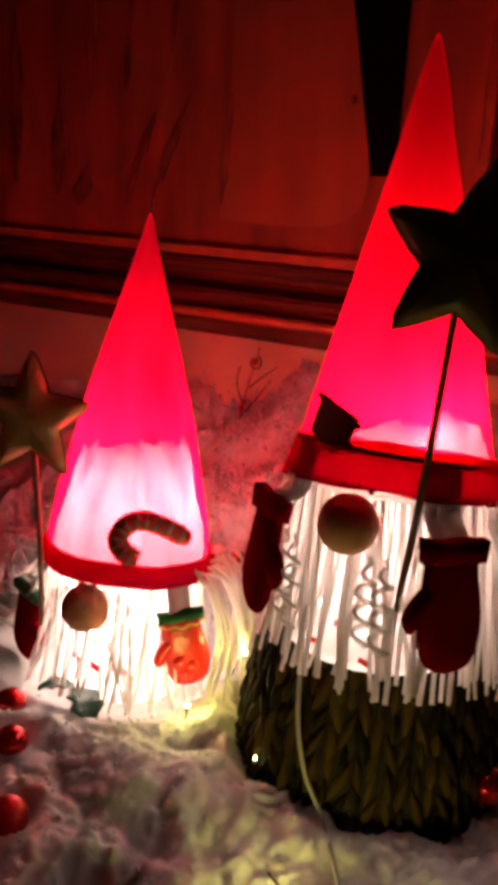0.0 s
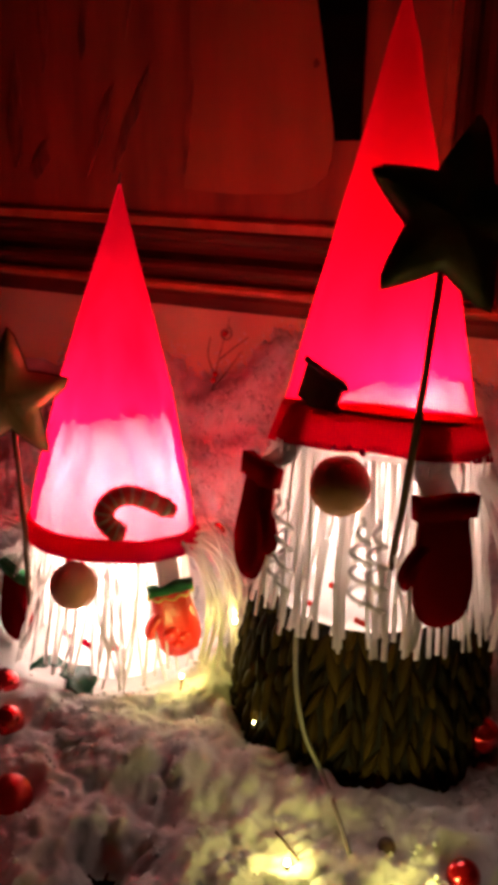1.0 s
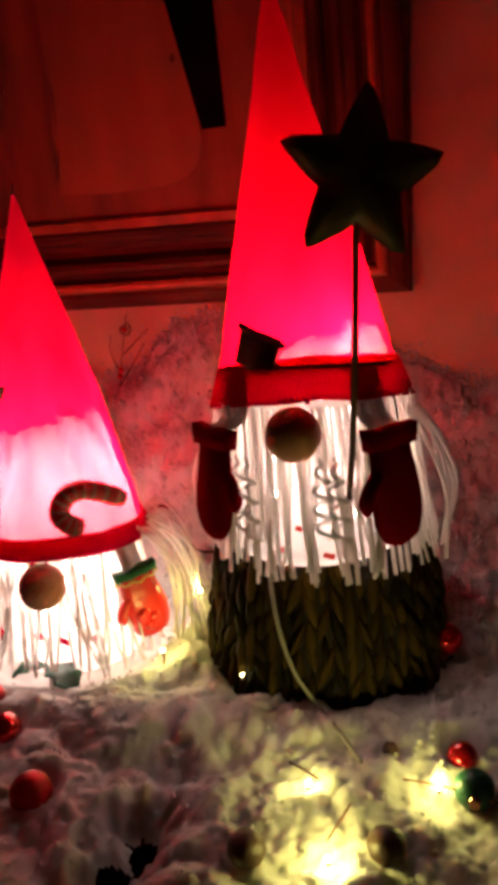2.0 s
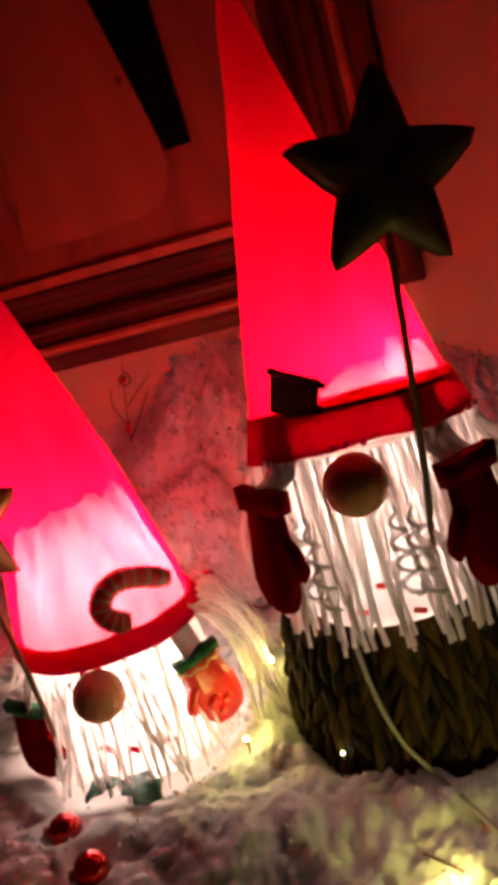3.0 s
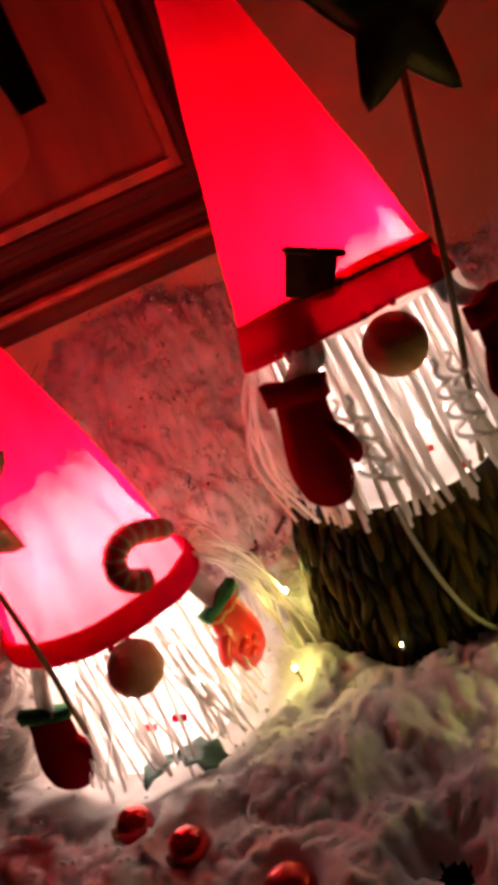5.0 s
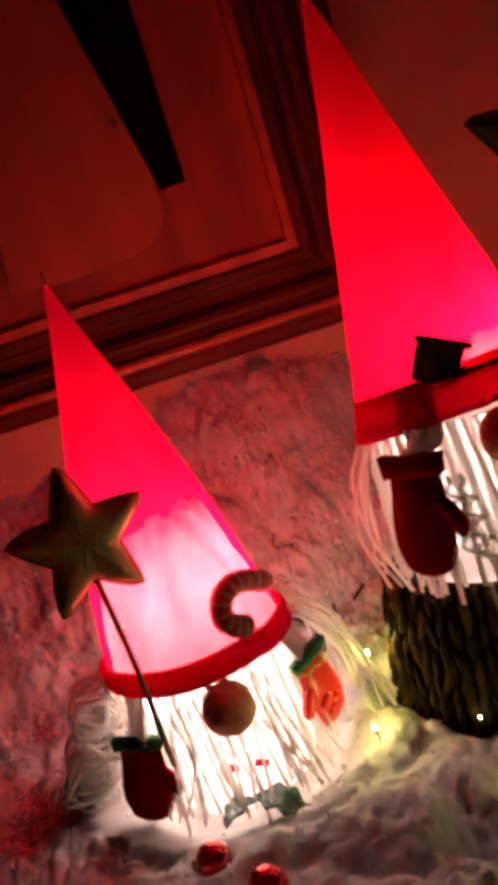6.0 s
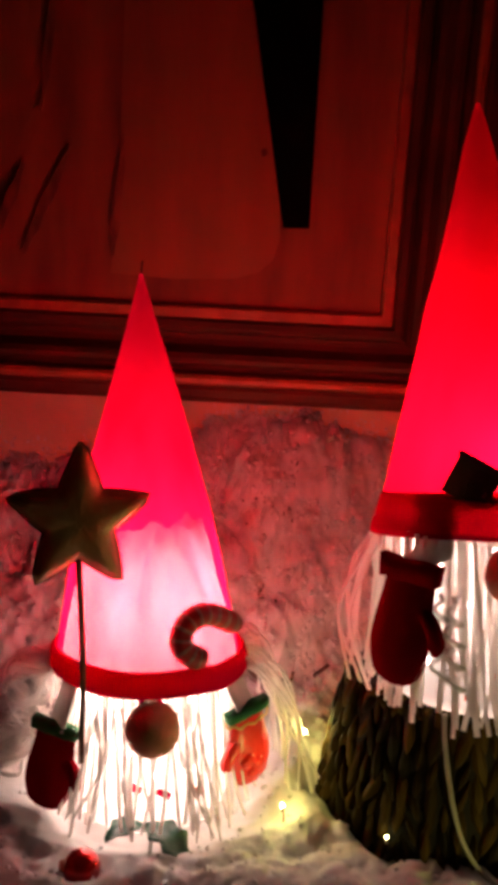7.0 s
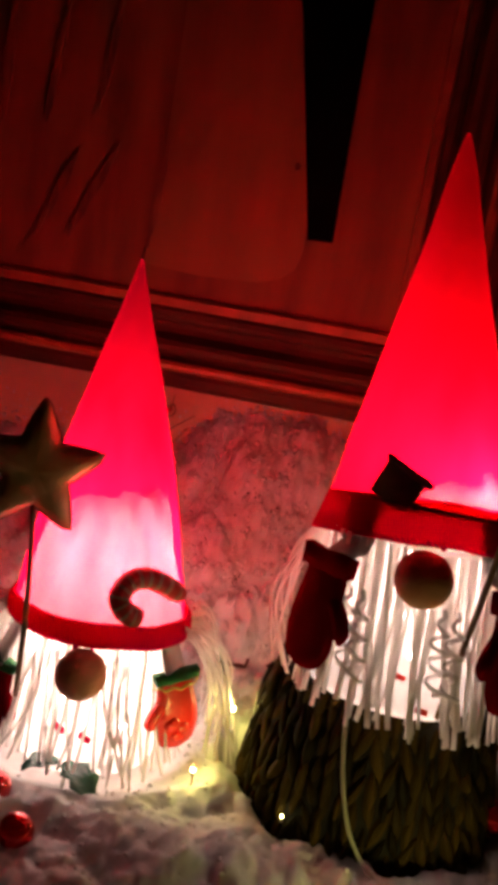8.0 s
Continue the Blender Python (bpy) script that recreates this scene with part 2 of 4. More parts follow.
def smooth_path(points, steps=8):
    """A Catmull-Rom line through the points."""
    p = [Vector(v) for v in points]
    p = [2 * p[0] - p[1]] + p + [2 * p[-1] - p[-2]]
    out = []
    for i in range(1, len(p) - 2):
        for k in range(steps):
            t = k / steps
            out.append(0.5 * (2 * p[i] + (p[i + 1] - p[i - 1]) * t + (2 * p[i - 1] - 5 * p[i] + 4 * p[i + 1] - p[i + 2]) * t * t
                              + (3 * p[i] - p[i - 1] - 3 * p[i + 1] + p[i + 2]) * t ** 3))
    return out + [p[-2]]


def ball(radius, u=20, v=12, squash=1.0):
    bm = bmesh.new()
    bmesh.ops.create_uvsphere(bm, u_segments=u, v_segments=v, radius=radius)
    for w in bm.verts:
        w.co.z *= squash
    return bm


def slab(x0, x1, y0, y1, z0, z1, edge=0.0):
    bm = bmesh.new()
    bmesh.ops.create_cube(bm, size=1)
    for v in bm.verts:
        v.co = Vector(((x0 + x1) / 2 + v.co.x * (x1 - x0), (y0 + y1) / 2 + v.co.y * (y1 - y0), (z0 + z1) / 2 + v.co.z * (z1 - z0)))
    if edge:
        bmesh.ops.bevel(bm, geom=list(bm.edges), offset=edge, segments=2, affect="EDGES")
    return bm


def moved(bm, m):
    bmesh.ops.transform(bm, matrix=m, verts=bm.verts)
    return bm


def extruded(outline, y0, y1):
    """A flat shape in x and z with a thickness along y."""
    bm = bmesh.new()
    rings(bm, [[(x, y0, z) for x, z in outline], [(x, y1, z) for x, z in outline]], cap=(True, True))
    return bm


# ---- the room ----
def structure(name, bm, mat, label):
    return tagged(part(name, bm, mat, smooth=False), label, name.split("_")[0], kind="structure")


WALL_Y = 0.9
structure("wall_back", slab(-1.6, 1.8, WALL_Y, WALL_Y + 0.12, -0.85, 1.7), WALL_M, "warm ochre plaster wall behind the snow")
structure("wall_front", slab(-1.6, 1.8, -2.02, -1.9, -0.85, 1.7), WALL_M, "plain warm ochre plaster wall of the dark room")
structure("wall_left", slab(-1.72, -1.6, -2.02, WALL_Y + 0.12, -0.85, 1.7), WALL_M, "plain warm ochre plaster wall of the dark room")
structure("wall_right", slab(1.8, 1.92, -2.02, WALL_Y + 0.12, -0.85, 1.7), WALL_M, "plain warm ochre plaster wall of the dark room")
structure("floor", slab(-1.72, 1.92, -2.02, WALL_Y + 0.12, -0.95, -0.85), FLOOR_M, "dark brown boarded floor of the room")
structure("ceiling", slab(-1.72, 1.92, -2.02, WALL_Y + 0.12, 1.7, 1.8), CEIL_M, "plain white ceiling of the room")

sideboard = tagged(empty("sideboard", (0.1, 0.5, -0.85)), "dark wooden sideboard standing against the wall", "sideboard")
part("top", slab(-0.9, 1.1, 0.15, WALL_Y - 0.003, -0.085, -0.055, 0.004), WOOD_TOP, sideboard)
part("body", slab(-0.88, 1.08, 0.17, WALL_Y - 0.004, -0.85, -0.087, 0.004), WOOD_TOP, sideboard)


# ---- snow ----
def lerp(x, table):
    return float(np.interp(x, [a for a, _ in table], [b for _, b in table]))


HOLLOWS = [(-0.094, 0.510, 0.012, 0.0122), (-0.063, 0.478, 0.007, 0.0124), (-0.0145, 0.423, -0.001, 0.0145), (0.2495, 0.592, 0.036, 0.0128),
           (0.261, 0.483, 0.010, 0.010), (0.268, 0.455, 0.007, 0.0125), (0.139, 0.393, 0.0, 0.0115), (0.219, 0.405, 0.002, 0.0115)]
RISE = [(0.1, -0.035), (0.30, -0.016), (0.42, 0.000), (0.48, 0.012), (0.56, 0.025), (0.62, 0.036), (0.70, 0.043), (0.735, 0.049), (0.78, 0.086), (0.84, 0.142), (0.895, 0.212)]
CREST = [(-0.9, -0.06), (-0.35, -0.02), (-0.2, -0.012), (-0.10, -0.004), (-0.05, 0.030), (-0.01, 0.055), (0.05, 0.050), (0.09, 0.038), (0.15, 0.012), (0.25, -0.035), (0.4, -0.03), (1.1, -0.06)]


def gap(x, y):
    """Below 1 inside the ragged gap in the wadding."""
    v = Vector((x, y, 0))
    return math.hypot((x - 0.060 - 0.12 * (y - 0.38)) / 0.019, (y - 0.380) / 0.058) + 0.55 * noise.noise(v * 45) + 0.3 * noise.noise(v * 120)


def snow_height(x, y):
    z = lerp(y, RISE)
    z += lerp(x, CREST) * min(1, max(0, (y - 0.74) / 0.14))
    v = Vector((x, y, 0))
    back = min(1, max(0, (y - 0.64) / 0.12))
    z += 0.020 * (1 - 0.4 * back) * (abs(noise.noise(v * 13)) - 0.28)
    z += 0.010 * (abs(noise.noise(v * 31 + Vector((7, 3, 1)))) - 0.28)
    z += 0.0070 * (1 + 0.9 * back) * (abs(noise.noise(v * 72 + Vector((2, 9, 4)))) - 0.28)
    z += 0.0040 * (1 + 1.4 * back) * abs(noise.noise(v * 150)) + 0.0022 * abs(noise.noise(v * 300 + Vector((4, 4, 4))))
    z += 0.020 * back * noise.noise(v * 24 + Vector((3, 1, 6)))
    z -= 0.022 * back * max(0, noise.noise(v * 48 + Vector((1, 5, 2))) - 0.30)
    # the wadding dips towards the gap that shows the dark wood
    z -= 0.034 * max(0, 1 - gap(x, y) / 1.6)
    z -= 0.012 * math.exp(-((x - 0.265) / 0.04) ** 2 - ((y - 0.615) / 0.05) ** 2)
    # unseen heaps behind the two lamps, added to keep their light off the wall
    z += 0.055 * math.exp(-((x + 0.072) / 0.032) ** 2 - ((y - 0.725) / 0.04) ** 2)
    z += 0.085 * math.exp(-((x - 0.15) / 0.04) ** 2 - ((y - 0.73) / 0.045) ** 2)
    # pressed down by the basket and the small jar
    d = 0.092 * math.hypot((x - 0.157) / 0.092, (y - 0.602) / 0.072)
    z = min(z, 0.008 + 0.022 * noise.noise(v * 26) + 0.010 * noise.noise(v * 70) + max(0, d - 0.086) * 0.7) if y < 0.62 and d < 0.125 else z
    d = math.hypot(x + 0.064, y - 0.61)
    z = min(z, 0.006 + max(0, d - 0.07) * (0.9 - 0.5 * min(1, max(0, (0.64 - y) / 0.08)))) if d < 0.15 else z
    # hollows round the baubles
    for bx, by, bz, br in HOLLOWS:
        d = math.hypot(x - bx, y - by)
        if d < 3 * br:
            z = min(z, bz - 0.45 * br + max(0, d - 0.7 * br) * 0.9)
    return z


def snow_sheet():
    xs = np.concatenate([np.arange(-0.9, -0.34, 0.02), np.arange(-0.34, 0.44, 0.0021), np.arange(0.44, 1.1, 0.02)])
    ys = np.concatenate([np.arange(0.16, 0.32, 0.01), np.arange(0.32, 0.88, 0.0021), np.linspace(0.88, 0.897, 6)])
    verts = [(x, y, snow_height(x, y)) for y in ys for x in xs]
    n = len(xs)
    faces = [(j * n + i, j * n + i + 1, (j + 1) * n + i + 1, (j + 1) * n + i) for j in range(len(ys) - 1) for i in range(n - 1)
             if abs(xs[i] - 0.06) > 0.06 or abs(ys[j] - 0.38) > 0.1 or gap(xs[i], ys[j]) > 0.5]
    me = bpy.data.meshes.new("snow")
    me.from_pydata(verts, [], faces)
    for f in me.polygons:
        f.use_smooth = True
    me.materials.append(SNOW_M)
    return tagged(new("snow", me), "fluffy white artificial snow heaped over the sideboard and wall", "snow", kind="stuff")


snow_sheet()


def snow_crumbs(count):
    rng = random.Random(5)
    verts, faces = [], []
    for _ in range(count):
        y = rng.uniform(0.36, 0.60) if rng.random() < 0.22 else 0.60 + 0.29 * rng.random() ** 0.8
        x = rng.uniform(-0.32, 0.42)
        if gap(x, y) < 1.1 or math.hypot(x - 0.157, (y - 0.602) * 1.25) < 0.098 or math.hypot(x + 0.064, y - 0.61) < 0.075:
            continue
        z = snow_height(x, y)
        r = rng.uniform(0.0009, 0.0028) * (1.9 if y > 0.66 else 1.0)
        q = Euler((rng.random() * 6, rng.random() * 6, rng.random() * 6)).to_matrix()
        b = len(verts)
        for c in ((1, 0, 0), (-1, 0, 0), (0, 0.8, 0), (0, -0.8, 0), (0, 0, 0.7), (0, 0, -0.7)):
            verts.append(q @ (Vector(c) * r * rng.uniform(0.7, 1.3)) + Vector((x, y, z + r * 0.3)))
        for a, c, d in ((0, 2, 4), (2, 1, 4), (1, 3, 4), (3, 0, 4), (2, 0, 5), (1, 2, 5), (3, 1, 5), (0, 3, 5)):
            faces.append((b + a, b + c, b + d))
    me = bpy.data.meshes.new("snow_crumbs")
    me.from_pydata(verts, [], faces)
    for f in me.polygons:
        f.use_smooth = f.index % 3 > 0
    me.materials.append(SNOW_M)
    tagged(new("snow_crumbs", me), "loose white crumbs of artificial snow", "snow", kind="stuff")


snow_crumbs(5200)


def wall_crumbs(count):
    """Crumbs of snow that cling to the wall above the heap."""
    rng = random.Random(8)
    verts, faces = [], []
    for _ in range(count):
        x = rng.uniform(-0.34, 0.42)
        top = snow_height(x, 0.893)
        z = top - 0.006 + abs(rng.gauss(0, 0.012 + 0.012 * abs(noise.noise(Vector((x * 16, 3, 0))))))
        r = rng.uniform(0.0012, 0.0042) * (1 if z < top + 0.012 else 0.5)
        b = len(verts)
        q = Euler((rng.random() * 6, rng.random() * 6, rng.random() * 6)).to_matrix()
        for c in ((1, 0, 0), (-1, 0, 0), (0, 0.8, 0), (0, -0.8, 0), (0, 0, 0.7), (0, 0, -0.7)):
            verts.append(q @ (Vector(c) * r * rng.uniform(0.7, 1.3)) + Vector((x, WALL_Y - r * 0.5, z)))
        for a, c, d in ((0, 2, 4), (2, 1, 4), (1, 3, 4), (3, 0, 4), (2, 0, 5), (1, 2, 5), (3, 1, 5), (0, 3, 5)):
            faces.append((b + a, b + c, b + d))
    me = bpy.data.meshes.new("snow_on_wall")
    me.from_pydata(verts, [], faces)
    for f in me.polygons:
        f.use_smooth = True
    me.materials.append(SNOW_M)
    tagged(new("snow_on_wall", me), "crumbs of artificial snow clinging to the wall", "snow", kind="stuff")


wall_crumbs(3500)


# ---- framed picture, hung with its top leaning off the wall ----
LEVEL = pose(0, 0.9, 0.045) @ pose(0, 0, 0, 7.0) @ pose(0, -0.9, 0)


def framed_picture():
    x0, x1, z0, z1 = -0.62, 0.1275, 0.3165, 0.74     # outer side of the gilt lip
    fy = 0.9
    pic = tagged(empty("framed_picture", LEVEL @ Vector((-0.25, fy, z0 - 0.09))),
                 "large framed painting in a dark red-brown wooden frame", "picture")

    def section(profile, mat, name, label=""):
        # profile: (distance outwards from the lip, distance towards the room), mitred round the four sides
        for a, b in (((x0, z0), (x1, z0)), ((x1, z0), (x1, z1)), ((x1, z1), (x0, z1)), ((x0, z1), (x0, z0))):
            bm = bmesh.new()
            loops = []
            for cx, cz in (a, b):
                sx, sz = (-1 if cx == x0 else 1), (-1 if cz == z0 else 1)
                loops.append([LEVEL @ Vector((cx + sx * d, fy - h, cz + sz * d)) for d, h in profile])
            rings(bm, loops, cap=(True, True))
            part(name, bm, mat, pic, label, smooth=False)

    section([(-0.0115, -0.018), (-0.0115, 0.001), (-0.0095, 0.003), (-0.002, 0.0025), (0, 0.001), (0, -0.018)], FRAME_LIP, "inner_edge", "narrow gilt inner edge")
    wood = [(0.0005, -0.02), (0.0005, 0.000), (0.003, 0.0035), (0.009, 0.004), (0.013, 0.001), (0.016, -0.006), (0.022, -0.010), (0.028, -0.009),
            (0.031, -0.003), (0.034, 0.004), (0.039, 0.0075), (0.044, 0.006), (0.047, 0.000), (0.050, -0.004), (0.053, -0.003), (0.055, 0.002), (0.066, 0.002), (0.068, -0.001), (0.072, 0.000), (0.080, -0.003), (0.086, -0.008), (0.088, -0.022)]
    section(wood, FRAME_WOOD, "moulding")
    section([(0.055, 0.0015), (0.0558, 0.0062), (0.059, 0.0086), (0.063, 0.0074), (0.0665, 0.0015)], FRAME_LIP, "bead", "thin gilt bead")
    cv = fy + 0.006

    def flat(name, outline, mat, lift, label=""):
        part(name, moved(extruded(outline, cv - lift - 0.0012, cv - lift), LEVEL), mat, pic, label, smooth=False)

    flat("canvas", [(x0, z0 - 0.0), (x1, z0), (x1, z1), (x0, z1)], CANVAS, 0.0, "reddish brown painted panel")
    pale = [(-0.135, 0.73), (-0.142, 0.46), (-0.150, 0.356), (-0.09, 0.353), (-0.03, 0.356), (-0.006, 0.363), (0.008, 0.376), (0.013, 0.395), (0.012, 0.43), (-0.024, 0.6), (-0.05, 0.73)]
    flat("painted_area", pale, CANVAS_PALE, 0.0022, "lighter tan painted area with a rounded corner")
    flat("painted_wedge", [(0.0155, 0.406), (0.0405, 0.407), (0.0405, 0.55), (0.040, 0.73), (-0.055, 0.73), (-0.022, 0.6)], CANVAS_DARK, 0.0038, "long black painted wedge")
    rng = random.Random(3)
    for (xa, za), (xb, zb), w in (((-0.271, 0.365), (-0.232, 0.455), 0.007), ((-0.235, 0.37), (-0.19, 0.47), 0.007), ((-0.147, 0.372), (-0.139, 0.48), 0.006),
                                  ((-0.368, 0.371), (-0.356, 0.49), 0.012), ((-0.34, 0.36), (-0.32, 0.4), 0.012), ((-0.215, 0.5), (-0.2, 0.62), 0.006),
                                  ((-0.27, 0.48), (-0.255, 0.6), 0.006), ((-0.32, 0.47), (-0.31, 0.6), 0.01), ((-0.43, 0.38), (-0.42, 0.56), 0.012), ((-0.006, 0.47), (-0.0055, 0.478), 0.004)):
        pts, back = [], []
        for k in range(9):
            u = k / 8
            half = w * 0.8 * math.sin(math.pi * min(1, 0.1 + 0.85 * u)) * rng.uniform(0.55, 1.2)
            cx, cz = xa + (xb - xa) * u + rng.uniform(-1, 1) * 0.0012, za + (zb - za) * u
            pts.append((cx + half, cz))
            back.append((cx - half, cz))
        flat("brush_stroke", pts + back[::-1], STREAK, 0.0052, "dark brown brush stroke")


framed_picture()


# ---- the two lamps ----
class Hat:
    """A leaning cone: the axis as x and y over z, and the radius over z."""

    def __init__(self, x0, xs, y0, ys, profile, tip_back=0.0, tip_side=0.0):
        self.tip_back, self.tip_side = tip_back, tip_side
        self.x0, self.xs, self.y0, self.ys, self.profile = x0, xs, y0, ys, profile

    def axis(self, z):
        return Vector((self.x0 + self.xs * z, self.y0 + self.ys * z, z))

    def at(self, degrees, z, out=0.0):
        r = lerp(z, self.profile) + out
        a = radians(degrees)
        return self.axis(z) + Vector((math.cos(a) * r, math.sin(a) * r, 0))


BIG = Hat(0.174, -0.070, 0.561, 0.111, [(0.10, 0.078), (0.222, 0.0745), (0.236, 0.0690), (0.26, 0.0620), (0.28, 0.0575), (0.32, 0.0490), (0.36, 0.0388), (0.40, 0.0285), (0.44, 0.0190), (0.48, 0.0105), (0.505, 0.0035), (0.511, 0.0012)], 0.012, 0.003)
SMALL = Hat(-0.0612, -0.068, 0.6075, 0.088, [(0.0, 0.068), (0.102, 0.0680), (0.12, 0.0670), (0.14, 0.0642), (0.18, 0.0560), (0.22, 0.0474), (0.26, 0.0370), (0.30, 0.0262), (0.34, 0.0145), (0.37, 0.0063), (0.384, 0.0025), (0.389, 0.0010)], 0.004)


def hat_cone(hat, z0, z1, seed, steps=46, sides=72):
    bm = bmesh.new()
    loops = []
    for i in range(steps + 1):
        z = z0 + (z1 - z0) * i / steps
        loop = []
        for k in range(sides):
            a = 360 * k / sides
            v = Vector((math.cos(radians(a)), math.sin(radians(a)), z * 9 + seed))
            zz = z + (hat.tip_side * math.cos(radians(a)) - hat.tip_back * math.sin(radians(a))) * max(0, 1 - (z - z0) / 0.06)
            loop.append(hat.at(a, zz, lerp(z, hat.profile) * (0.05 * noise.noise(v * 1.3) + 0.012 * noise.noise(v * 4))))
        loops.append(loop)
    rings(bm, loops, cap=(False, True))
    return bm


def hem_band(hat, z0, z1, out, fat, sides=72, wave=0.002):
    """The turned-up hem: a closed flat roll round the hat."""
    bm = bmesh.new()
    loops = []
    for k in range(sides + 1):
        a = 360 * k / sides
        dz = wave * noise.noise(Vector((math.cos(radians(a)) * 2, math.sin(radians(a)) * 2, z0 * 30)))
        mid, half = (z0 + z1) / 2, (z1 - z0) / 2
        loop = []
        for j in range(10):
            b = 2 * math.pi * j / 10
            z = mid + math.sin(b) * half + dz + hat.tip_side * math.cos(radians(a)) - hat.tip_back * math.sin(radians(a))
            loop.append(hat.at(a, z, out + math.cos(b) * fat))
        loops.append(loop)
    rings(bm, loops[:-1] + [loops[0]])
    bmesh.ops.remove_doubles(bm, verts=bm.verts, dist=1e-6)
    return bm


def jar_mesh(axis, r, z0, z1, sides=40):
    bm = bmesh.new()
    shape = [(0.0, 0.75), (0.03, 0.95), (0.1, 1.0), (0.86, 1.0), (0.93, 0.93), (1.0, 0.78)]
    rings(bm, [[axis(z0 + (z1 - z0) * u) + Vector((math.cos(2 * math.pi * k / sides), math.sin(2 * math.pi * k / sides), 0)) * r * s for k in range(sides)] for u, s in shape], cap=(True, False))
    return bm


def facing(place, degrees, tilt=0.0, spin=0.0):
    """A pose whose -y looks outwards from a lamp at that bearing."""
    return Matrix.Translation(place) @ pose(0, 0, 0, 0, 0, degrees + 90) @ pose(0, 0, 0, tilt) @ pose(0, 0, 0, 0, spin)


def mitten_hand(w, h, thumb):
    """A flat sewn mitten that hangs down from its cuff at the origin, with a thumb at the side given by the sign."""
    bm = bmesh.new()
    loops = []
    for u, s, d, dx in ((0, 0.80, 0.55, 0.0), (0.1, 0.80, 0.75, 0.0), (0.22, 0.84, 0.95, 0.0), (0.38, 0.94, 1.0, -0.01), (0.54, 1.0, 1.0, -0.03), (0.70, 0.98, 0.95, -0.05), (0.83, 0.88, 0.8, -0.06),
                        (0.92, 0.70, 0.6, -0.06), (0.975, 0.45, 0.4, -0.06), (1.0, 0.16, 0.15, -0.06)):
        loop = []
        for k in range(28):
            a = 2 * math.pi * k / 28
            crease = 0.055 * noise.noise(Vector((math.cos(a) * 1.7, math.sin(a) * 1.7, u * 3.5 + w * 90 + thumb))) + 0.03 * noise.noise(Vector((math.cos(a) * 5, math.sin(a) * 5, u * 11)))
            x = math.copysign(abs(math.cos(a)) ** 0.75, math.cos(a)) * w * 0.48 * s * (1 + crease)
            y = math.sin(a) * w * 0.16 * d * (1 + 2.2 * crease)
            loop.append((x + thumb * dx * w, y, -h * u))
        loops.append(loop)
    rings(bm, loops, cap=(True, True))
    tube(bm, smooth_path([(thumb * w * 0.28, 0, -h * 0.34), (thumb * w * 0.46, -0.001, -h * 0.43), (thumb * w * 0.57, -0.001, -h * 0.54), (thumb * w * 0.575, 0, -h * 0.66)], 4),
         lambda t: w * (0.135 if t < 0.8 else 0.135 * (1 - (t - 0.8) * 3.2)), 10)
    return bm


def seam_line(w, h, thumb):
    """The raised stitched rim along both sides of a mitten."""
    bm = bmesh.new()
    for side in (-1, 1):
        pts = []
        for u, s, dx in ((0.04, 0.80, 0), (0.22, 0.85, 0), (0.38, 0.95, -0.01), (0.54, 1.01, -0.03), (0.70, 0.99, -0.05), (0.83, 0.89, -0.06), (0.93, 0.68, -0.06), (0.99, 0.28, -0.06)):
            if side == thumb and 0.3 < u < 0.6:
                continue
            pts.append((side * w * 0.485 * s + thumb * dx * w, 0.0006 * math.sin(u * 40), -h * u))
        tube(bm, smooth_path(pts, 5), w * 0.022, 5)
    return bm


def cuff_mesh(w, h):
    """A flat sewn band with corners that stand out and a wavy edge."""
    bm = bmesh.new()
    loops = []
    n = 16
    for k in range(n + 1):
        u = -1 + 2 * k / n
        x = u * w * 0.53
        top, low = w * (0.012 * math.sin(u * 5) + 0.025 * abs(u) ** 3), w * 0.012 * math.sin(u * 8 + 1)
        d = w * (0.14 - 0.03 * u * u)
        loops.append([(x * 1.05, -d, top), (x * 1.05, d, top), (x * 1.01, d * 1.08, -h * 0.5), (x * 0.98, d, -h + low), (x * 0.98, -d, -h + low), (x * 1.01, -d * 1.08, -h * 0.5)])
    rings(bm, loops, cap=(True, True))
    return bm


def mitten(lamp, m, w, h, thumb, mat, cuff_mat, label, trim=None):
    hand = part("mitten", moved(mitten_hand(w, h, thumb), m), mat, lamp, label)
    part("seam", moved(seam_line(w, h, thumb), m), mat, hand)
    part("cuff", moved(cuff_mesh(w * 0.92, h * (0.10 if trim or cuff_mat is GREEN else 0.17)), m @ pose(0, 0, h * 0.05)), cuff_mat, hand)
    if trim:
        bm = bmesh.new()
        pts = [(math.cos(a) * w * 0.5, math.sin(a) * w * 0.24, -h * 0.075 + 0.0013 * math.sin(9 * a)) for a in [2 * math.pi * k / 60 for k in range(61)]]
        tube(bm, pts, 0.0009, 6)
        part("trim", moved(bm, m), trim, hand, "wavy yellow cord")
    return hand


def sleeve(lamp, points, bearing, w):
    bm = bmesh.new()
    a = radians(bearing)
    side = Vector((-math.sin(a), math.cos(a), 0)) * w * 0.5
    out = Vector((math.cos(a), math.sin(a), 0)) * 0.0012
    loops = []
    for p in smooth_path(points, 5):
        loops.append([p - side + out, p + side + out, p + side - out, p - side - out])
    rings(bm, loops, cap=(True, True))
    part("sleeve", bm, SLEEVE, lamp, "short white cotton sleeve")


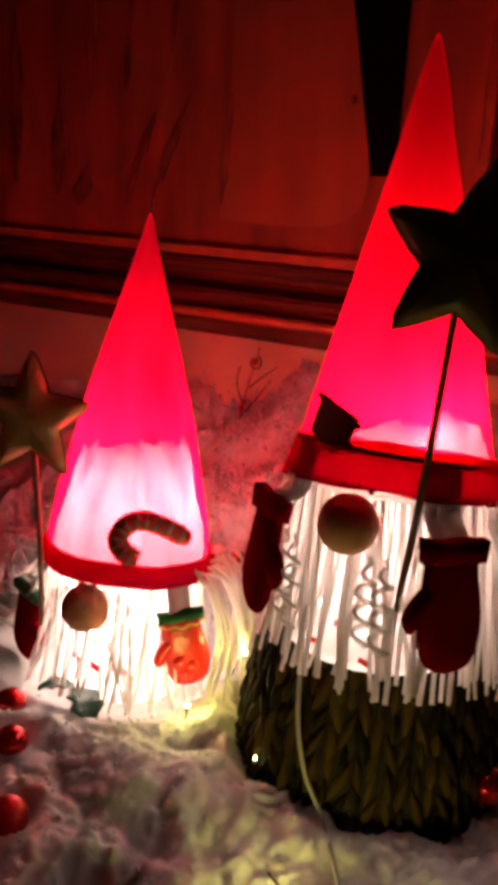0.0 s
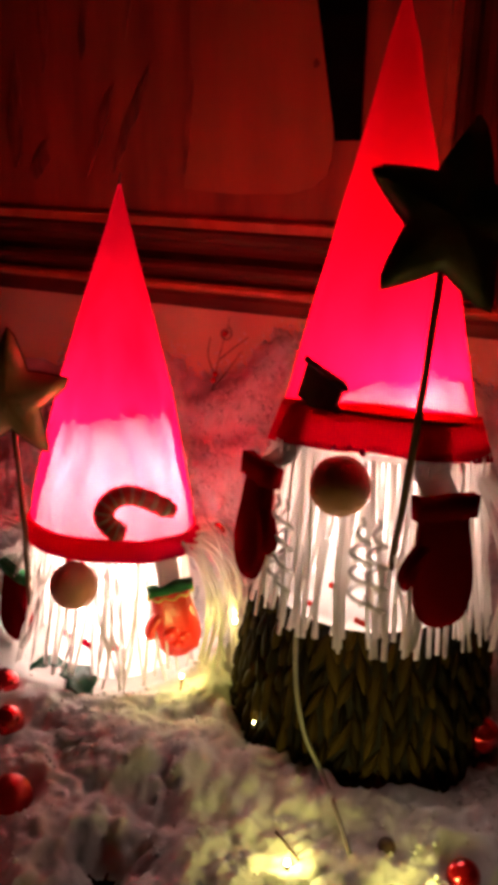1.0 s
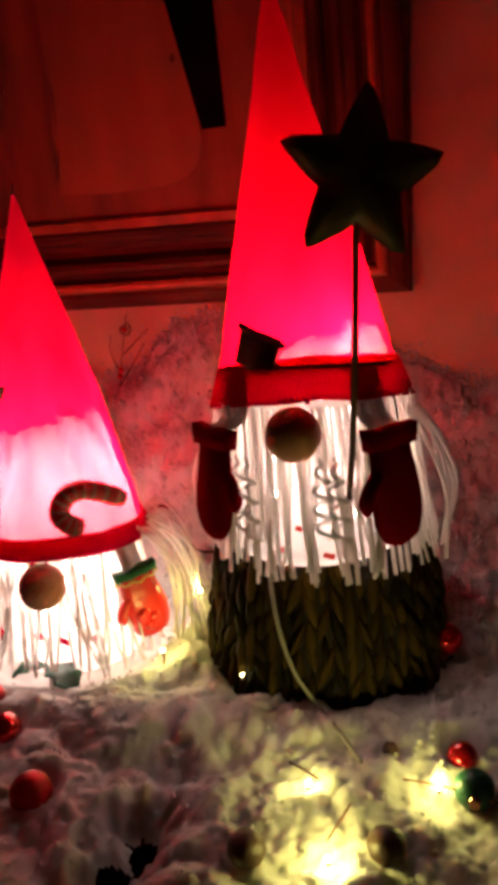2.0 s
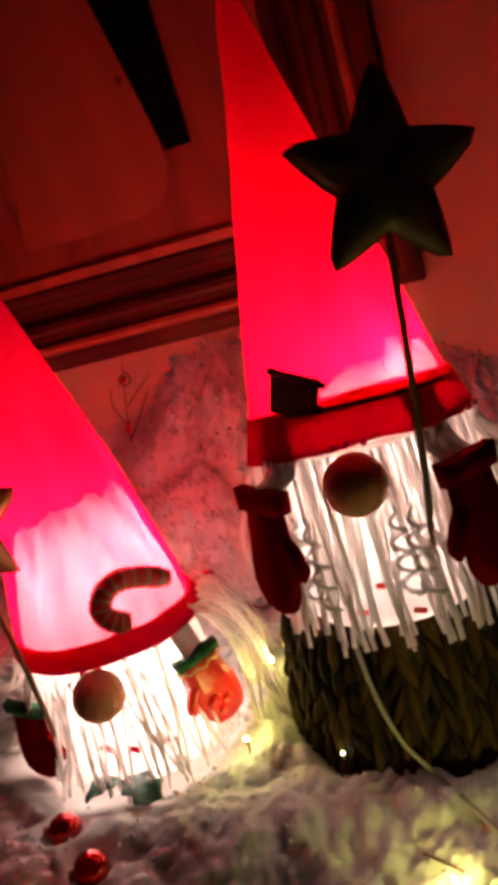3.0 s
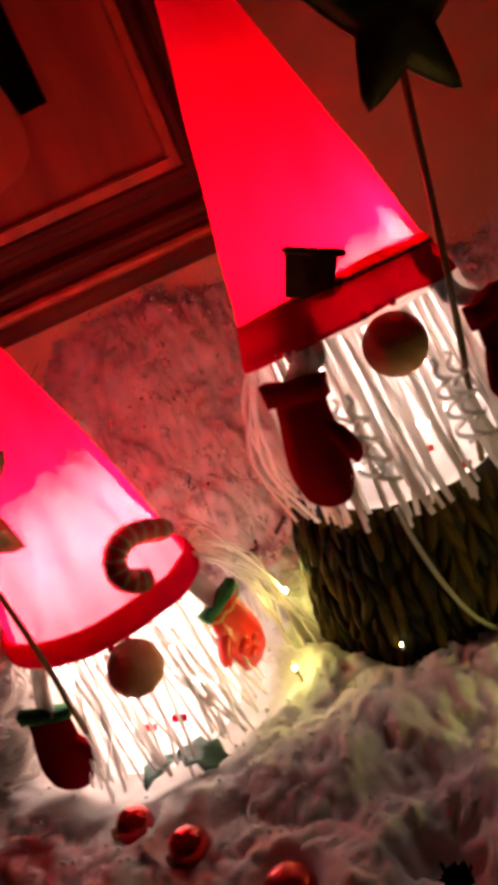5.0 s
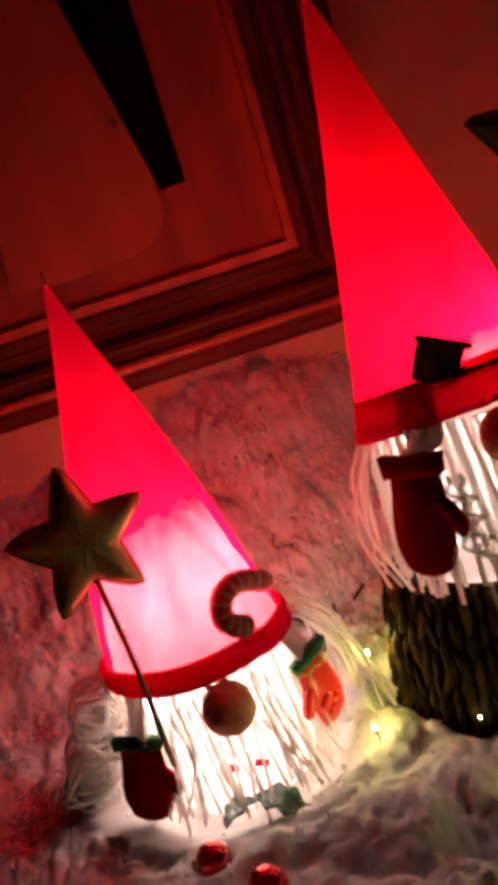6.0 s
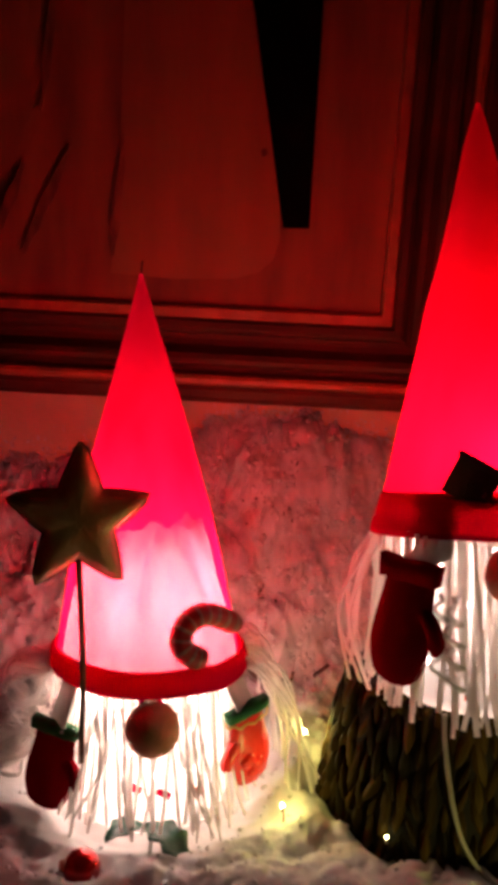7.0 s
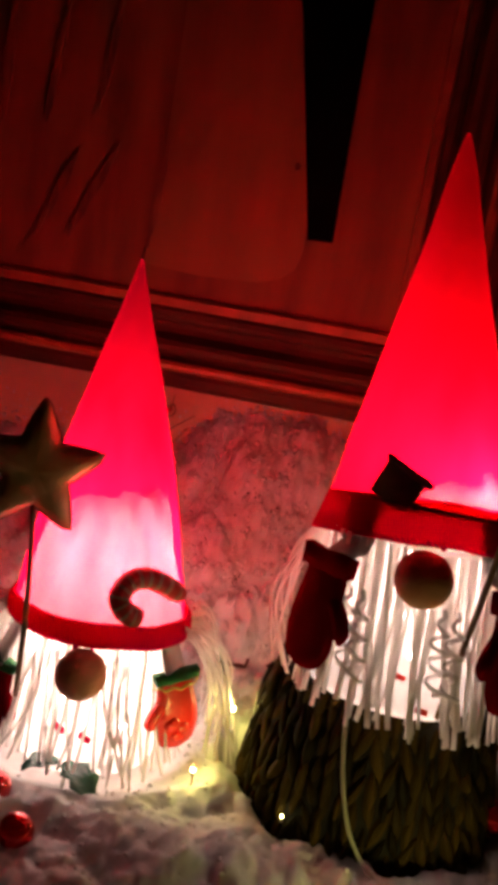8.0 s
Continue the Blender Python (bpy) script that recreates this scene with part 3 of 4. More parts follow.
def fringe(lamp, hat, angles, z_top, z_low, r_top, r_low, width, rng, wiggle, label, spread=0.35):
    """The beard: single strands that hang from a hidden band under the hem."""
    band = bmesh.new()
    n = 48
    rings(band, [[hat.axis(z) + Vector((math.cos(2 * math.pi * k / n), math.sin(2 * math.pi * k / n), 0)) * r for k in range(n)]
                 for z, r in ((z_top - 0.001, r_top - 0.001), (z_top - 0.001, r_top - 0.003), (z_top + 0.003, r_top - 0.003), (z_top + 0.003, r_top - 0.001), (z_top - 0.001, r_top - 0.001))])
    beard = part("beard", band, RAFFIA, lamp, label)
    for a in angles:
        a += rng.uniform(-2, 2)
        low = z_low + rng.uniform(-0.004, 0.012)
        drift = rng.uniform(-1, 1) * spread * 20
        rl = r_low + rng.uniform(-0.004, 0.006)
        rt = r_top + rng.uniform(-0.002, 0.003)
        pts = []
        for k in range(7):
            u = k / 6
            z = z_top + (low - z_top) * u
            r = rt + (rl - rt) * u ** 1.3 + wiggle * 0.4 * math.sin(u * 7 + a)
            b = radians(a + drift * u ** 1.5 + math.degrees(wiggle / 0.06) * math.sin(u * 6 + a * 3) * u)
            pts.append(hat.axis(z) + Vector((math.cos(b), math.sin(b), 0)) * r)
        bm = bmesh.new()
        ribbon(bm, smooth_path(pts, 3), width * rng.uniform(0.7, 1.15), lambda p: hat.axis(p.z))
        part("strand", bm, RAFFIA, beard, smooth=False)
    return beard


def loose_strand(parent, points, width, hat):
    bm = bmesh.new()
    ribbon(bm, smooth_path(points, 6), width, lambda p: hat.axis(p.z) + Vector((0, 0.03, 0)))
    part("strand", bm, RAFFIA, parent, smooth=False)


def curl(parent, hat, bearing, z_top, z_low, turns, width=0.003, r=0.077, swing=0.0045):
    """A corkscrew strand."""
    pts = []
    n = int(turns * 12)
    for k in range(n + 1):
        u = k / n
        a = 2 * math.pi * turns * u
        grow = min(1, u * 3)
        z = z_top + (z_low - z_top) * u
        b = radians(bearing)
        rad, tan = Vector((math.cos(b), math.sin(b), 0)), Vector((-math.sin(b), math.cos(b), 0))
        pts.append(hat.axis(z) + rad * (r + swing * grow * math.cos(a)) + tan * swing * 1.3 * grow * math.sin(a))
    bm = bmesh.new()
    ribbon(bm, pts, width, lambda p: hat.axis(p.z + 0.004))
    part("strand", bm, CELLOPHANE, parent, "corkscrew clear cellophane strand")


def jar_string(lamp, axis, r, z0, z1, count, rng):
    """Fairy lights inside the jar: a wire with bulbs."""
    pts = [axis(z0 + (z1 - z0) * k / 60) + Vector((math.cos(k * 0.7) * r * 0.7, math.sin(k * 0.7) * r * 0.7, 0)) for k in range(61)]
    bm = bmesh.new()
    tube(bm, pts, 0.0006, 5)
    wire = part("light_wire", bm, WIRE, lamp)
    for k in range(count):
        p = pts[int(60 * (k + 0.5) / count)]
        part("bulb", moved(ball(0.0021, 8, 6), Matrix.Translation(p)), BULB_WHITE, wire, "lit warm white bulb")


def twisted(parent, hat, bearing, z_top, z_low, r_top, r_low, width, turns, drift, bow):
    """A flat cellophane strand that turns about itself on its way down."""
    n = 26
    pts = []
    for k in range(n + 1):
        u = k / n
        b = radians(bearing + drift * u ** 1.4 + bow * math.sin(u * 5 + bearing))
        z = z_top + (z_low - z_top) * u
        pts.append(hat.axis(z) + Vector((math.cos(b), math.sin(b), 0)) * (r_top + (r_low - r_top) * u ** 1.6))
    loops = []
    for k, p in enumerate(pts):
        u = k / n
        d = (pts[min(k + 1, n)] - pts[max(k - 1, 0)]).normalized()
        out = p - hat.axis(p.z)
        out = (out - d * out.dot(d)).normalized()
        side = d.cross(out)
        turn = 2 * math.pi * turns * u + bearing
        w = width * 0.5 * (1 - 0.5 * max(0, u - 0.8) / 0.2)
        s = (side * math.cos(turn) + out * math.sin(turn)) * w
        t = (out * math.cos(turn) - side * math.sin(turn)) * 0.0004
        loops.append([p - s + t, p + s + t, p + s - t, p - s - t])
    bm = bmesh.new()
    rings(bm, loops, cap=(True, True))
    part("strand", bm, CELLOPHANE, parent, "twisted clear cellophane strand", smooth=False)


def build_big():
    rng = random.Random(11)
    lamp = tagged(empty("christmas_lamp", (0.157, 0.581, -0.03)),
                  "tall lit Christmas lamp with red hat on a seagrass basket", "lamp", "christmas lamps")
    part("hat", hat_cone(BIG, 0.242, 0.511, 2.0), HAT_BIG, lamp, "tall pointed glowing red felt hat")
    part("hem", hem_band(BIG, 0.2235, 0.2525, 0.0010, 0.0008), HEM, lamp, "doubled red felt hem, darkened for shade")
    # Wadding added as the pale patch where the bulb's glow whitens the felt.
    lining = bmesh.new()
    loops = []
    for i in range(9):
        u = i / 8
        loop = []
        for k in range(41):
            a = -128 + 140 * k / 40
            top = 0.2535 + 0.030 * math.sin(math.pi * min(1, k / 40)) ** 0.6 * min(1, 0.25 + k / 26) + 0.004 * noise.noise(Vector((k * 0.21, 2, 7))) + 0.003 * noise.noise(Vector((k * 0.7, 5, 1)))
            z = 0.252 + (top - 0.252) * u
            loop.append(BIG.at(a, z + BIG.tip_side * math.cos(radians(a)) - BIG.tip_back * math.sin(radians(a)) * (1 - u), -0.005 - 0.001 * u))
        loops.append(loop)
    rings(lining, loops, closed=False)
    part("lining", lining, LINING_BIG, lamp, "white wadding inside the hat")
    part("jar", jar_mesh(lambda z: Vector((0.158, 0.582, z)), 0.062, 0.118, 0.232), JAR, lamp, "frosted jar filled with lights")
    # An unseen disc, added to keep the hat's light out of the jar.
    bm = bmesh.new()
    rings(bm, [[(0.158 + math.cos(2 * math.pi * k / 40) * 0.063, 0.5865 + math.sin(2 * math.pi * k / 40) * 0.063, z + 0.0065 - 0.009 * math.sin(2 * math.pi * k / 40)) for k in range(40)] for z in (0.2425, 0.2445)], cap=(True, True))
    part("light_block", bm, PATCH, lamp, "opaque disc added between jar and hat to block light")
    jar_string(lamp, lambda z: Vector((0.158, 0.582, z)), 0.05, 0.13, 0.225, 16, rng)
    # The strands round the back are unseen, added to dim light on the wall.
    beard = fringe(lamp, BIG, [-185 + i * 2.2 for i in range(164)], 0.233, 0.121, 0.0690, 0.0770, 0.0030, rng, 0.0018, "white raffia beard of flat strands", 0.55)
    for b in (-122, -116, -79, -72):
        curl(beard, BIG, b, 0.203, rng.uniform(0.142, 0.155), 4.5, 0.0026, 0.0800)
    for bearing in (-16, -10, -6, -2, 2, 6, 10, -200, -195, -190, -186, -182, -178, -174, -170):
        a = radians(bearing + rng.uniform(-3, 3))
        d = Vector((math.cos(a), math.sin(a), 0))
        loose_strand(beard, [BIG.axis(0.226) + d * 0.068, BIG.axis(0.20) + d * rng.uniform(0.079, 0.088), BIG.axis(0.165) + d * rng.uniform(0.086, 0.099), BIG.axis(rng.uniform(0.118, 0.135)) + d * rng.uniform(0.080, 0.094)], 0.0044, BIG)
    part("nose", moved(ball(0.0180, 56, 36), Matrix.Translation((0.159, 0.5065, 0.2185))), NOSE, lamp, "round beige cotton ball nose")
    for dx in (-0.008, 0.001, 0.010):
        part("bead", moved(ball(0.0022, 10, 8), Matrix.Translation((0.158 + dx, 0.5150, 0.2395 - abs(dx) * 0.1))), HEM_ROLL, lamp, "tiny red bead")
    for bearing, thumb, place in ((-128, 1, (0.1010, 0.5245, 0.216)), (-47, -1, (0.2185, 0.5195, 0.216))):
        sleeve(lamp, [BIG.at(bearing, 0.2535, -0.003), BIG.at(bearing, 0.238, -0.003), BIG.at(bearing, 0.224, -0.001), Vector(place) + Vector((0, 0, 0.001))], bearing, 0.024)
        mitten(lamp, facing(place, bearing, -3, 1.5 * thumb), 0.040, 0.076, thumb, MITTEN, MITTEN, "dark red felt mitten")
    # the square patch on the hat
    m = facing(BIG.at(-108, 0.2695, 0.0060), -108, 12, 24)
    bm = bmesh.new()
    rings(bm, [[(x * s, y, z * s) for x, z in ((-0.0145, -0.014), (0.013, -0.0145), (0.0145, 0.0145), (-0.015, 0.0135))] for s, y in ((0.96, 0.002), (1, 0.001), (1, -0.001), (0.96, -0.002))], cap=(True, True))
    patch = part("patch", moved(bm, m), PATCH, lamp, "square black felt patch", smooth=False)
    part("patch_edge", moved(slab(-0.017, 0.018, -0.004, -0.001, 0.011, 0.0155, 0.001), m @ pose(0, 0, 0, 0, 2)), PATCH, patch)
    part("knot", moved(ball(0.0032, 8, 6, 0.7), m @ pose(0.0155, -0.002, -0.004)), PATCH, patch)
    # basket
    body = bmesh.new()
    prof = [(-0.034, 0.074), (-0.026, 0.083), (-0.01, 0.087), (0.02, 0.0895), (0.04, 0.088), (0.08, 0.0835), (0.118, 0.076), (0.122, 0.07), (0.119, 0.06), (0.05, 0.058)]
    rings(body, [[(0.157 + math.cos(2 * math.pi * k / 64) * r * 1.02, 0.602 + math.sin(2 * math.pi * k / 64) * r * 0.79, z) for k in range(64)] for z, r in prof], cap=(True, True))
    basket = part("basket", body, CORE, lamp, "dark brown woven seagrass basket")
    leaf = bmesh.new()
    L, W, H = 0.0125, 0.0041, 0.0048
    spine = [(-L, 0.05, 0.55), (-L * 0.7, 0.55, 0.95), (-L * 0.25, 1.0, 1.0), (L * 0.3, 0.85, 0.7), (L * 0.75, 0.4, 0.3), (L, 0.05, 0.0)]
    loops = []
    for z, w, h in spine:
        loops.append([(-W * w, 0.001, z), (-W * w * 0.6, -H * h * 0.8, z), (0, -H * h, z), (W * w * 0.6, -H * h * 0.8, z), (W * w, 0.001, z)])
    rings(leaf, loops, closed=False, cap=(False, False))
    me = bpy.data.meshes.new("leaf")
    leaf.to_mesh(me)
    leaf.free()
    for f in me.polygons:
        f.use_smooth = True
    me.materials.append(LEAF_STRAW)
    cols, rows = 56, 8
    for i in range(cols):
        a = 360 * i / cols
        if 20 < a < 160:
            continue
        for j in range(rows):
            z = -0.024 + 0.0180 * j + (0.009 if i % 2 else 0) + rng.uniform(-0.004, 0.004)
            if z > 0.112:
                continue
            r = lerp(z, prof[:7]) + rng.uniform(-0.0012, 0.0022)
            p = Vector((0.157 + math.cos(radians(a)) * r * 1.02, 0.602 + math.sin(radians(a)) * r * 0.79, z))
            a_out = math.degrees(math.atan2(math.sin(radians(a)) * 1.02, math.cos(radians(a)) * 0.79))
            s = rng.uniform(0.7, 1.25)
            tilt = rng.uniform(-15, 15) + (10 if i % 2 else -10)
            shared("leaf", me, facing(p, a_out + rng.uniform(-14, 14), -4 + rng.uniform(-7, 7), tilt) @ Matrix.Diagonal((s, rng.uniform(0.8, 1.4), s * rng.uniform(0.95, 1.25), 1)), basket)
    # a frayed rim
    for i in range(30):
        a = rng.uniform(-200, 20)
        p = Vector((0.157 + math.cos(radians(a)) * 0.079, 0.602 + math.sin(radians(a)) * 0.061, 0.112 + rng.uniform(-0.003, 0.006)))
        shared("leaf", me, facing(p, a + rng.uniform(-20, 20), rng.uniform(-15, 5), rng.uniform(-70, 70)) @ Matrix.Diagonal((0.8, 0.8, rng.uniform(0.5, 0.9), 1)), basket)
    # bits of red foil among the lights
    for dx, z in ((-0.015, 0.135), (0.018, 0.131), (0.0, 0.15)):
        part("foil", moved(slab(-0.004, 0.004, -0.0006, 0.0006, -0.0018, 0.0018, 0.0003), pose(0.158 + dx, 0.519, z, 0, 12)), MITTEN_BRIGHT, lamp, "scrap of red foil", smooth=False)
    return lamp


def build_small():
    rng = random.Random(23)
    lamp = tagged(empty("christmas_lamp", (-0.064, 0.612, -0.005)),
                  "short lit Christmas lamp with red felt hat standing in snow", "lamp", "christmas lamps")
    part("hat", hat_cone(SMALL, 0.112, 0.389, 9.0), HAT_SMALL, lamp, "pointed glowing hat, red above and white below")
    part("hem", hem_band(SMALL, 0.1045, 0.1225, 0.0018, 0.0036), HEM_ROLL, lamp, "rolled red felt hem")
    part("jar", jar_mesh(lambda z: Vector((-0.064, 0.613, z)), 0.056, 0.0, 0.112), JAR, lamp, "frosted jar filled with lights")
    lining = bmesh.new()
    loops = []
    for i in range(15):
        u = i / 14
        loop = []
        for k in range(64):
            a = 360 * k / 64
            top = 0.201 + 0.012 * math.cos(radians(a + 20)) + 0.016 * noise.noise(Vector((math.cos(radians(a)) * 2.2, math.sin(radians(a)) * 2.2, 4))) + 0.007 * noise.noise(Vector((math.cos(radians(a)) * 7, math.sin(radians(a)) * 7, 1)))
            z = 0.114 + (top - 0.114) * u
            loop.append(SMALL.at(a, z, -0.0045 - 0.004 * u + 0.0022 * noise.noise(Vector((math.cos(radians(a)) * 3, math.sin(radians(a)) * 3, z * 40)))))
        loops.append(loop)
    rings(lining, loops)
    part("lining", lining, LINING, lamp, "white wadding inside the hat")
    # Added disc, out of sight, that blocks light between hat and jar.
    bm = bmesh.new()
    rings(bm, [[(-0.0655 + math.cos(2 * math.pi * k / 40) * r, 0.6175 + math.sin(2 * math.pi * k / 40) * r, z) for k in range(40)] for z, r in ((0.1125, 0.068), (0.1145, 0.068))], cap=(True, True))
    part("light_block", bm, PATCH, lamp, "opaque disc added between jar and hat to block light")
    jar_string(lamp, lambda z: Vector((-0.064, 0.613, z)), 0.044, 0.01, 0.105, 16, rng)
    # Past 8 degrees: back strands, out of view, added to block the jar's light.
    beard = fringe(lamp, SMALL, [-178 + i * 4.6 for i in range(40)] + [8 + i * 3.6 for i in range(26)] + [104 + i * 3.2 for i in range(24)], 0.105, 0.012, 0.0615, 0.072, 0.0024, rng, 0.0012, "white raffia beard of thin strands", 0.7)
    # strands that sweep out over the snow on both sides
    for i in range(26):
        a = radians(8 + rng.uniform(-16, 26))
        d = Vector((math.cos(a), math.sin(a), 0))
        end = SMALL.axis(0.02) + d * rng.uniform(0.095, 0.128) + Vector((0, -0.02, 0))
        end.z = snow_height(end.x, end.y) + 0.004 + rng.uniform(0, 0.012)
        loose_strand(beard, [SMALL.axis(0.109) + d * 0.060, SMALL.axis(0.116 + rng.uniform(-0.012, 0.008)) + d * rng.uniform(0.074, 0.092), SMALL.axis(0.078) + d * rng.uniform(0.092, 0.112), end], 0.0032, SMALL)
    for i in range(30):
        p0, p1, p2 = rng.random() * 6.3, rng.random() * 6.3, rng.random() * 6.3
        wide, tall = rng.uniform(0.010, 0.022), rng.uniform(0.008, 0.016)
        start = SMALL.at(-172 + rng.uniform(-12, 14), 0.108, -0.006)
        pts = [start, start + Vector((-0.012, -0.002, 0.002 + rng.uniform(-0.004, 0.006)))]
        for k in range(1, 12):
            u = k / 11
            c = start + Vector((-0.016 - 0.034 * u, -0.012 * u, -0.082 * u))
            q = c + Vector((wide * math.sin(u * 11 + p0), 0.010 * math.sin(u * 9 + p1), tall * math.cos(u * 12 + p2)))
            q.z = max(q.z, snow_height(q.x, q.y) + 0.002)
            pts.append(q)
        loose_strand(beard, pts, 0.0036, SMALL)
    for b in (-163, -157, -120, -116, -112, -108, -104, -99, -67, -63, -59, -54, -50):
        twisted(beard, SMALL, b + rng.uniform(-2, 2), 0.104 - 0.012 * rng.random(), rng.uniform(0.010, 0.026), 0.0665, rng.uniform(0.074, 0.088), rng.uniform(0.0024, 0.0036),
                rng.uniform(1.2, 2.6), rng.uniform(-16, 16), rng.uniform(1.0, 3.5))
    part("nose", moved(ball(0.0182, 56, 36), Matrix.Translation((-0.0565, 0.5465, 0.0890))), NOSE, lamp, "round beige cotton ball nose")
    for dx in (-0.006, 0.006):
        part("bead", moved(ball(0.0026, 10, 8), Matrix.Translation((-0.0590 + dx, 0.5515, 0.1050))), HEM_ROLL, lamp, "tiny red bead")
    place = (0.0050, 0.5860, 0.0870)
    sleeve(lamp, [SMALL.at(-18, 0.112, -0.006), SMALL.at(-18, 0.104, -0.002), Vector(place)], -40, 0.018)
    m = facing(place, -48, 6, -11)
    hand = mitten(lamp, m, 0.036, 0.064, -1, MITTEN_BRIGHT, GREEN, "bright orange-red felt mitten with green cuff", TRIM)
    for dx, dz, s in ((-0.004, -0.038, 1.0), (0.005, -0.044, 0.9), (0.0, -0.05, 0.8)):
        bm = ball(0.0065 * s, 10, 8)
        for v in bm.verts:
            v.co *= 1 + 0.3 * noise.noise(v.co * 300)
        part("fold", moved(bm, m @ pose(dx, -0.0055, dz) @ Matrix.Diagonal((1, 0.6, 0.8, 1))), MITTEN_BRIGHT, hand)
    place = (-0.1230, 0.5580, 0.080)
    sleeve(lamp, [SMALL.at(-140, 0.112, -0.006), SMALL.at(-140, 0.104, -0.003), Vector(place)], -140, 0.018)
    mitten(lamp, facing(place, -105, 6, 9), 0.035, 0.066, 1, MITTEN, GREEN, "dark red felt mitten with green cuff")
    # the candy cane on the hem
    hook = [(0.004, 0.001), (-0.0160, 0.0130), (-0.0300, 0.0175), (-0.0415, 0.0130), (-0.0460, 0.002), (-0.0400, -0.0070), (-0.0320, -0.0100)]
    pts = [SMALL.at(-17 + math.degrees(u * 1.15 / 0.0655), 0.1415 + v, 0.0025) for u, v in hook]
    line = smooth_path(pts, 8)
    bm = bmesh.new()
    tube(bm, line, lambda t: 0.0078 * (1 if 0.05 < t < 0.95 else 0.8), 12)
    cane = part("candy_cane", bm, CANE_RED, lamp, "red candy cane with pale stripes")
    for k in range(2, len(line) - 3, 4):
        bm = bmesh.new()
        tube(bm, [line[k], line[k] * 0.25 + line[k + 1] * 0.75, line[k] * -0.5 + line[k + 1] * 1.5], 0.0080, 12)
        part("stripe", bm, CANE_PALE, cane)
    # a thread at the tip
    bm = bmesh.new()
    tube(bm, [SMALL.axis(0.386), SMALL.axis(0.393) + Vector((0.0003, 0, 0)), SMALL.axis(0.398) + Vector((0.0012, 0, 0))], 0.0008, 6)
    part("thread", bm, SEAM, lamp)
    for x, y, z, turn in ((-0.048, 0.552, 0.040, 20), (-0.026, 0.556, 0.041, -15), (-0.068, 0.552, 0.043, 25)):
        part("foil", moved(slab(-0.005, 0.005, -0.0006, 0.0006, -0.0025, 0.0025, 0.0003), pose(x, y, z, 0, turn)), HEM_ROLL, lamp, "scrap of red foil", smooth=False)
    return lamp


build_big()
build_small()


# ---- star wands ----
def star_wand(mat, centre, bearing, lean, spin, radius, foot, label, tall=1.0):
    wand = tagged(empty("star_wand", foot), label, "star wand", "star wands")
    tip, inner = radius, radius * 0.47
    outline = []
    for k in range(10):
        a = radians(90 + 36 * k)
        b = radians(90 + 36 * (k + 1))
        ra, rb = (tip, inner) if k % 2 == 0 else (inner, tip)
        p, q = Vector((math.cos(a) * ra, math.sin(a) * ra)), Vector((math.cos(b) * rb, math.sin(b) * rb))
        for s in range(4):
            v = p.lerp(q, (s + (0.35 if s == 0 and k % 2 == 0 else 0)) / 4)
            bulge = math.sin(math.pi * s / 4) * radius * 0.02
            outline.append(v * (1 + bulge / max(v.length, 1e-4)))
    m = facing(centre, bearing, lean, spin) @ Matrix.Diagonal((1, 1, tall, 1))
    bm = bmesh.new()
    loops = []
    for y, s in ((-1, 0.02), (-0.99, 0.3), (-0.95, 0.5), (-0.84, 0.68), (-0.66, 0.8), (-0.42, 0.89), (-0.16, 0.955), (-0.08, 1.0), (0.08, 1.0), (0.16, 0.955), (0.42, 0.89), (0.66, 0.8), (0.84, 0.68), (0.95, 0.5), (0.99, 0.3), (1, 0.02)):
        loops.append([(v.x * s, y * radius * 0.17 * (1 + 0.12 * noise.noise(Vector((v.x * 60, v.y * 60, s * 3)))), v.y * s) for v in outline])
    rings(bm, loops, cap=(True, True))
    star = part("star", moved(bm, m), mat, wand, "padded five-pointed star")
    bm = bmesh.new()
    edge = [(v.x * 0.985, 0, v.y * 0.985) for v in outline]
    tube(bm, edge + edge[:1], 0.0011, 5, False)
    part("seam", moved(bm, m), SEAM, star, "dark stitched seam")
    bm = bmesh.new()
    top = m @ Vector((0, 0.003, -radius * 0.42))
    mid = (top + Vector(foot)) / 2 + Vector((0.002, 0, 0))
    tube(bm, smooth_path([top, mid, foot], 6), 0.0021, 8)
    part("stick", bm, STICK, wand, "thin brown wooden stick")
    return wand


star_wand(STAR_DARK, (0.2100, 0.492, 0.3715), -72, -6, 9, 0.0515, (0.187, 0.5215, 0.128), "dark olive padded star on a thin brown stick", 1.05)
star_wand(STAR_GOLD, (-0.1050, 0.533, 0.2315), -72, 4, 0, 0.0490, (-0.105, 0.5545, 0.058), "champagne gold padded star on a thin brown stick", 1.09)


# ---- small things in the snow ----
def bauble(place, r, mat, label, cap=True, category="bauble", turn=(0, 0, 0)):
    ob = tagged(empty("bauble", place), label, category, "baubles in the snow")
    bm = ball(r, 28, 18)
    for v in bm.verts:
        v.co *= 1 + 0.02 * noise.noise(v.co * 150)
    m = pose(*place, *turn)
    part("ball", moved(bm, m), mat, ob)
    if cap:
        bm = bmesh.new()
        rings(bm, [[(math.cos(a) * r * s, math.sin(a) * r * s, z * r) for a in [2 * math.pi * k / 14 for k in range(14)]] for z, s in ((0.93, 0.3), (0.97, 0.3), (1.18, 0.27), (1.2, 0.2))], cap=(True, True))
        part("cap", moved(bm, m), CAP, ob, "small metal cap")
    return ob


